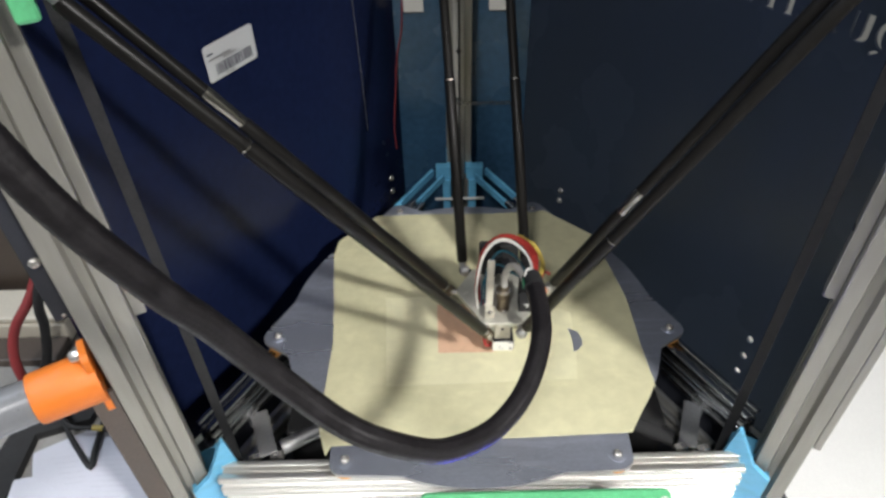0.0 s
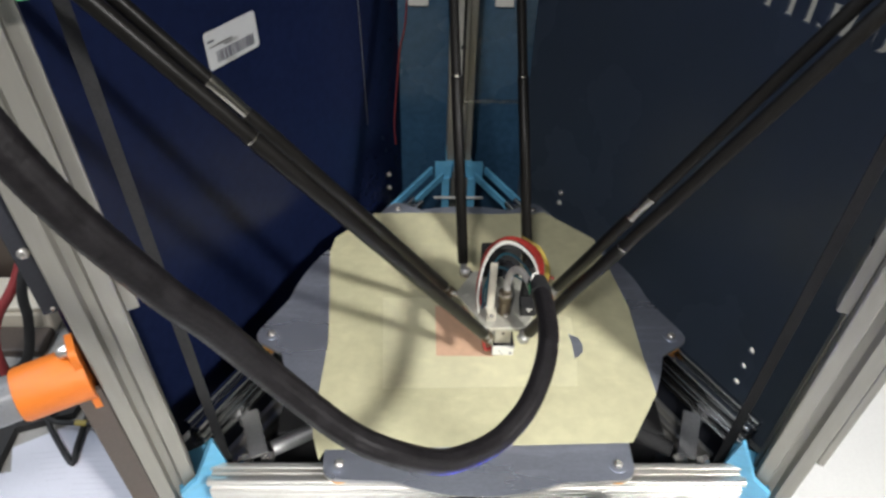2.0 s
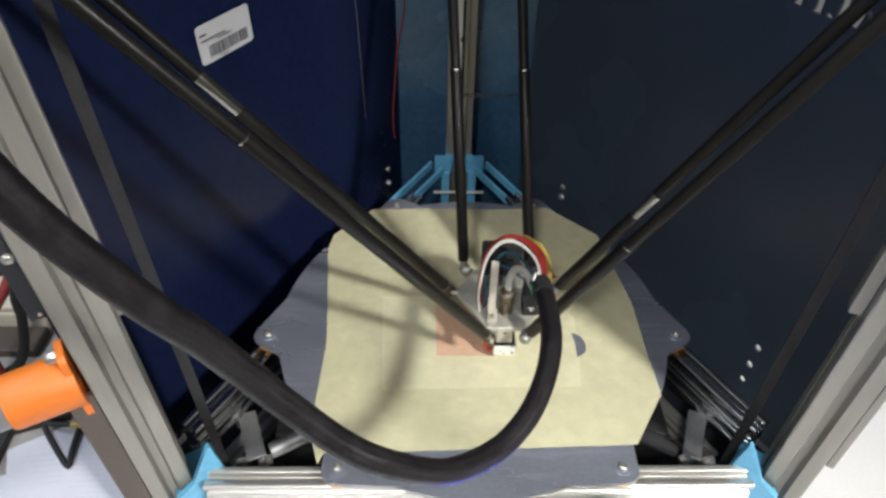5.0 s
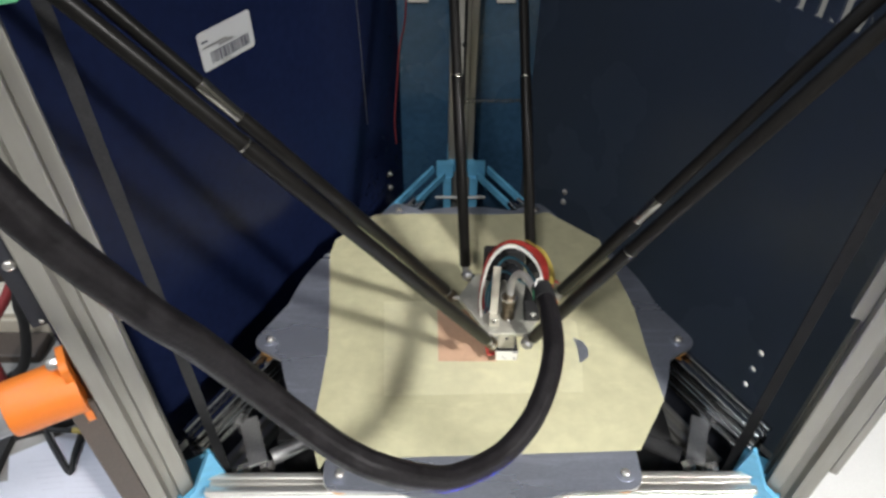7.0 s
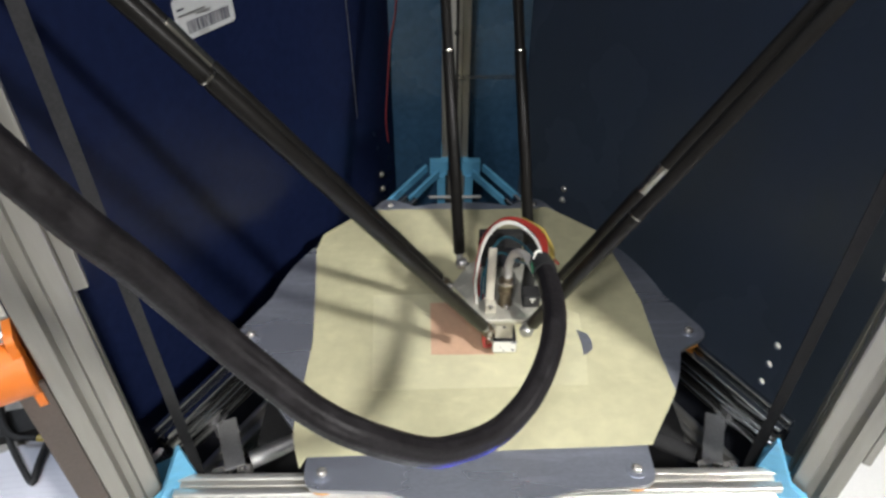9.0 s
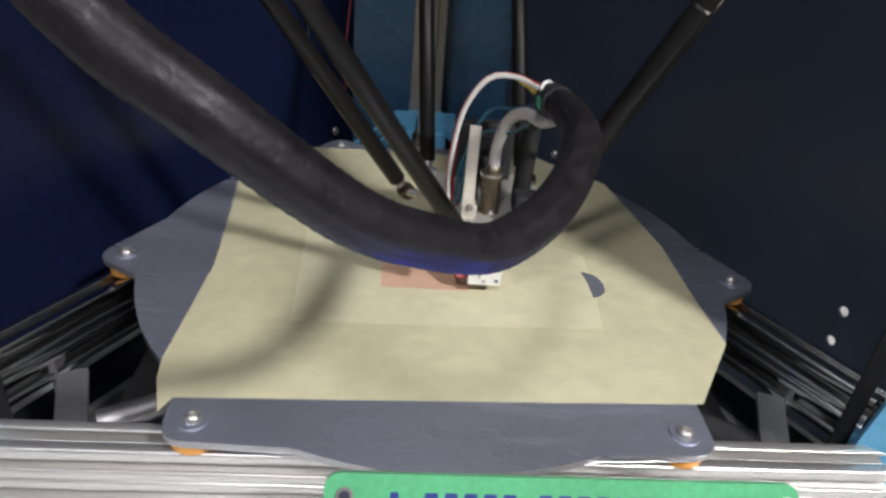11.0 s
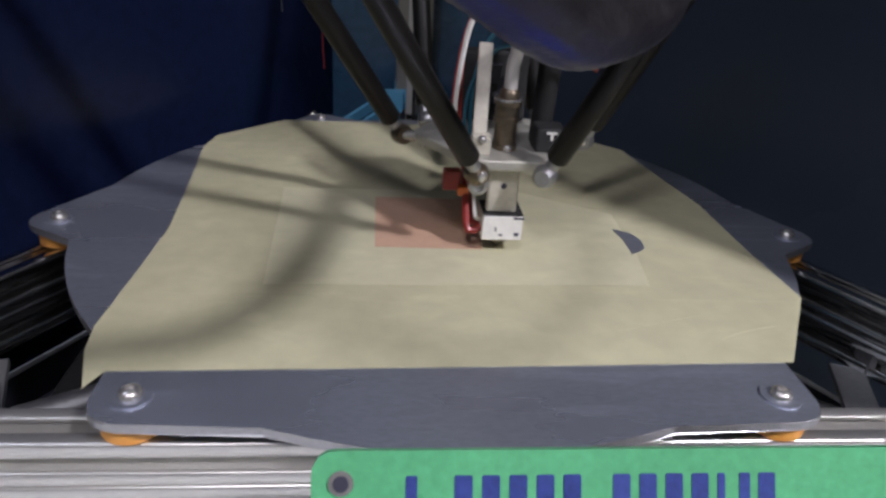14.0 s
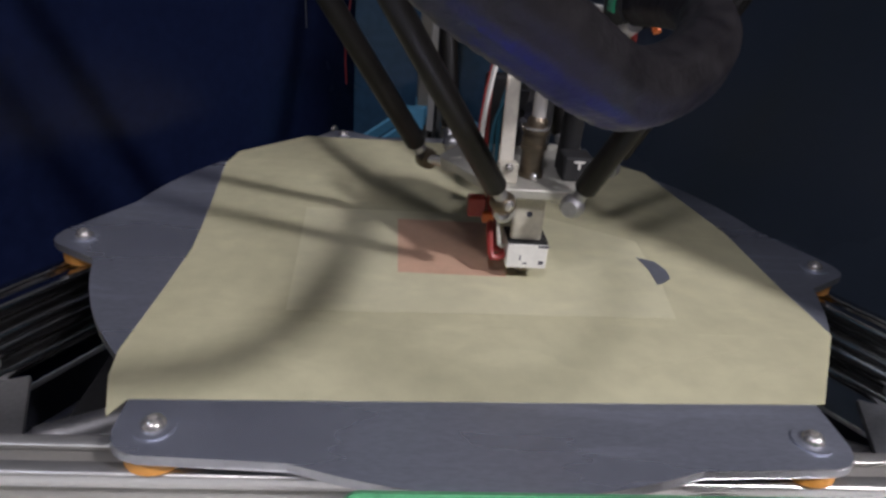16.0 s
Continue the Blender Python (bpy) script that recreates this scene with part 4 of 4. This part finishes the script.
def label_piece(name, t0, t1, z0, z1, up, mat, rad=0.0):
    bm = B()
    pts = rounded(t0, t1, z0, z1, rad) if rad else [(t0, z0), (t1, z0), (t1, z1), (t0, z1)]
    lo = [bm.verts.new(base + d * t - n * up + Vector((0, 0, z))) for t, z in pts]
    hi = [bm.verts.new(base + d * t - n * (up + 0.00015) + Vector((0, 0, z))) for t, z in pts]
    bm.faces.new(lo)
    bm.faces.new(hi)
    for i in range(len(lo)):
        bm.faces.new((lo[i], lo[(i + 1) % len(lo)], hi[(i + 1) % len(lo)], hi[i]))
    return part(name, bm, mat, lab)


L0, L1, LZ0, LZ1 = -0.0505, 0.0085, 0.2205, 0.2520
label_piece("paper", L0, L1, LZ0, LZ1, 0, LABEL_WHITE, 0.003)
random.seed(4)
x = L0 + 0.010
while x < L1 - 0.006:
    w = random.choice((0.0008, 0.0013, 0.0022))
    label_piece("bar", x, x + w, LZ0 + 0.004, LZ0 + 0.0135, 0.0002, LABEL_INK)
    x += w + random.choice((0.0007, 0.0011))
for x0_, x1_, z in ((L0 + 0.003, L0 + 0.010, 0.0225), (L0 + 0.004, L0 + 0.030, 0.0180), (L0 + 0.020, L0 + 0.036, 0.0155), (L0 + 0.020, L0 + 0.030, 0.0015)):
    label_piece("text_bar", x0_, x1_, LZ0 + z, LZ0 + z + 0.0016, 0.0002, LABEL_INK if z > 0.02 else DULL)

# ---------------------------------------------------------------- filament pipe on the left front column
u, v = radial(210)
PA = u * 0.3066 + v * 0.0050 + Vector((0, 0, 0.1215))
PB = PA + u * 0.041
hold = thing("pipe_holder", PA, "orange printed holder with a grey plastic pipe on the column", "pipe holder")
bm = B()
lathe(bm, PA, PB, [(0, 0.0185), (0.03, 0.0188), (0.95, 0.0180), (1, 0.0172)], 32)
part("socket", bm, ORANGE, hold, "orange printed socket", True)
bm = B()
cyl(bm, PB - u * 0.012, PB + u * 0.22, 0.0152, 28)
part("pipe", bm, GREY_PIPE, hold, "smooth grey pipe", True)
bm = B()
prism(bm, rounded(-0.0115, 0.0115, -0.0285, 0.0285, 0.005), 0, 0.0045, Matrix.Translation(PA) @ turned(210) @ Matrix.Rotation(radians(90), 4, "Y") @ Matrix.Rotation(radians(90), 4, "Z"))
part("flange", bm, ORANGE, hold, "orange screw flange")
for z in (-0.0235, 0.0235):
    bm = B()
    q = PA + Vector((0, 0, z)) + u * 0.0044
    lathe(bm, q, q + u * 0.007, [(0, 0.0045), (0.75, 0.0045), (1, 0.0030)], 12)
    part("flange_screw", bm, STEEL, hold, "bright screw", True)

# ---------------------------------------------------------------- on the table beside the printer
def lying(name, pts, h, mat, label, category, z=TZ + 0.0004):
    bm = B()
    prism(bm, pts, z, z + h)
    return solid(name, bm, mat, label, category)


pap = thing("paper_sheet", (-0.40, -0.10, TZ), "white printed paper sheet lying on the table", "paper", "papers")
bm = B()
prism(bm, [(-0.4467, -0.0709), (-0.385, -0.0355), (-0.300, -0.020), (-0.240, -0.210), (-0.372, -0.258), (-0.3779, -0.1251), (-0.4357, -0.0963)], TZ + 0.0104, TZ + 0.0107)
part("sheet", bm, PAPER, pap)
for k in range(6):
    bm = B()
    a = Vector((-0.425, -0.078, 0)).lerp(Vector((-0.400, -0.106, 0)), k / 5)
    e = Vector((0.034, 0.004, 0)) * (1.0 if k % 3 else 0.7)
    prism(bm, [(a.x, a.y), (a.x + e.x, a.y + e.y), (a.x + e.x, a.y + e.y + 0.0007), (a.x, a.y + 0.0007)], TZ + 0.0107, TZ + 0.0108)
    part("text_line", bm, INK, pap)
pap = thing("paper_sheet", (-0.35, -0.10, TZ + 0.0107), "white printed paper sheet on top of another sheet", "paper", "papers")
bm = B()
prism(bm, [(-0.3883, -0.0695), (-0.3300, -0.0664), (-0.2700, -0.1264), (-0.3743, -0.1310)], TZ + 0.0108, TZ + 0.0112)
part("sheet", bm, PAPER, pap)
for k in range(9):
    bm = B()
    y = -0.0755 - 0.0057 * k
    x0 = -0.381 + 0.0013 * k
    prism(bm, [(x0, y), (x0 + (0.045 if k % 4 else 0.030), y + 0.0012), (x0 + (0.045 if k % 4 else 0.030), y + 0.0019), (x0, y + 0.0007)], TZ + 0.0112, TZ + 0.0113)
    part("text_line", bm, INK, pap)
pap = thing("paper_sheet", (-0.50, -0.10, TZ), "white printed paper sheet under another sheet", "paper", "papers")
bm = B()
prism(bm, [(-0.4523, -0.0997), (-0.4357, -0.0963), (-0.378, -0.122), (-0.365, -0.290), (-0.425, -0.300)], TZ + 0.0100, TZ + 0.0103)
part("sheet", bm, PAPER, pap)
bm = B()
prism(bm, [(-0.492, -0.150), (-0.452, -0.120), (-0.455, -0.048), (-0.405, -0.030), (-0.40, 0.0), (-0.478, -0.018)], TZ, TZ + 0.010)
solid("black_case", bm, RUBBER, "flat black case lying under the papers", "case")
bm = B()
box(bm, (-0.72, 0.088, TZ), (-0.474, 0.140, TZ + 0.030), 0.003)
strip_thing = thing("power_strip", (-0.6, 0.114, TZ), "cream plastic power strip on the table", "power strip")
part("body", bm, CREAM, strip_thing)
bm = B()
box(bm, (-0.72, 0.089, TZ + 0.0312), (-0.475, 0.139, TZ + 0.040), 0.0025)
part("lid", bm, CREAM, strip_thing)
# block added for the dark brown area behind the strip
bm = B()
box(bm, (-0.95, 0.152, TZ), (-0.452, 0.34, TZ + 0.20), 0.004)
solid("brown_block", bm, BROWN, "dark brown block filling the area behind the power strip", "box")
# plain dark slab along the front of the strip
bm = B()
box(bm, (-0.72, 0.050, TZ), (-0.474, 0.086, TZ + 0.012), 0.002)
solid("dark_slab", bm, BROWN, "dark brown slab beside the power strip", "tray")
bm = B()
box(bm, (-0.95, -0.45, TZ + 0.00005), (-0.385, 0.30, TZ + 0.0003))
solid("grey_mat", bm, GREY_FLOOR, "dull grey mat on the table", "mat")
for k, (mt, nm, lbl, pts) in enumerate((
        (RED_CORD, "red_cable", "thick red cable hanging beside the printer", [(-0.43, 0.140, 0.10), (-0.460, 0.065, 0.0), (-0.483, 0.035, -0.038), (-0.495, 0.0245, -0.075), (-0.495, 0.018, TZ + 0.007)]),
        (RUBBER, "black_cable", "black cable hanging beside the printer", [(-0.42, 0.110, 0.08), (-0.450, 0.052, 0.0), (-0.465, 0.050, -0.055), (-0.475, 0.040, -0.095), (-0.489, 0.0300, TZ + 0.006), (-0.52, 0.010, TZ + 0.006)]),
        (RUBBER, "black_cable", "thin black cable looped on the papers", [(-0.445, -0.010, TZ + 0.0150), (-0.4334, -0.0292, TZ + 0.0150), (-0.4134, -0.0546, TZ + 0.0142), (-0.3939, -0.0761, TZ + 0.0142), (-0.3813, -0.0890, TZ + 0.0142),
                                  (-0.3786, -0.0885, TZ + 0.0142), (-0.3819, -0.0739, TZ + 0.0145), (-0.3846, -0.0506, TZ + 0.0145), (-0.388, -0.020, TZ + 0.0142)]),
        (RUBBER, "black_cable", "black cable with a yellow mark lying across another", [(-0.445, -0.012, TZ + 0.022), (-0.4371, -0.0241, TZ + 0.022), (-0.4217, -0.0415, TZ + 0.0225), (-0.4098, -0.0490, TZ + 0.0225), (-0.3902, -0.0500, TZ + 0.022),
                                  (-0.3706, -0.0500, TZ + 0.020), (-0.335, -0.045, TZ + 0.015)]))):
    bm = B()
    tube(bm, pts, 0.0052 if k < 2 else 0.0028, 12, 0.006)
    cord = solid(nm, bm, mt, lbl, "cable", smooth=True)
bm = B()
tube(bm, [(-0.3897, -0.0500, TZ + 0.022), (-0.3840, -0.0501, TZ + 0.0216), (-0.3790, -0.0501, TZ + 0.0211)], 0.0031, 12, 0.003)
part("yellow_mark", bm, YELLOWWIRE, cord, "yellow band on the cable", True)
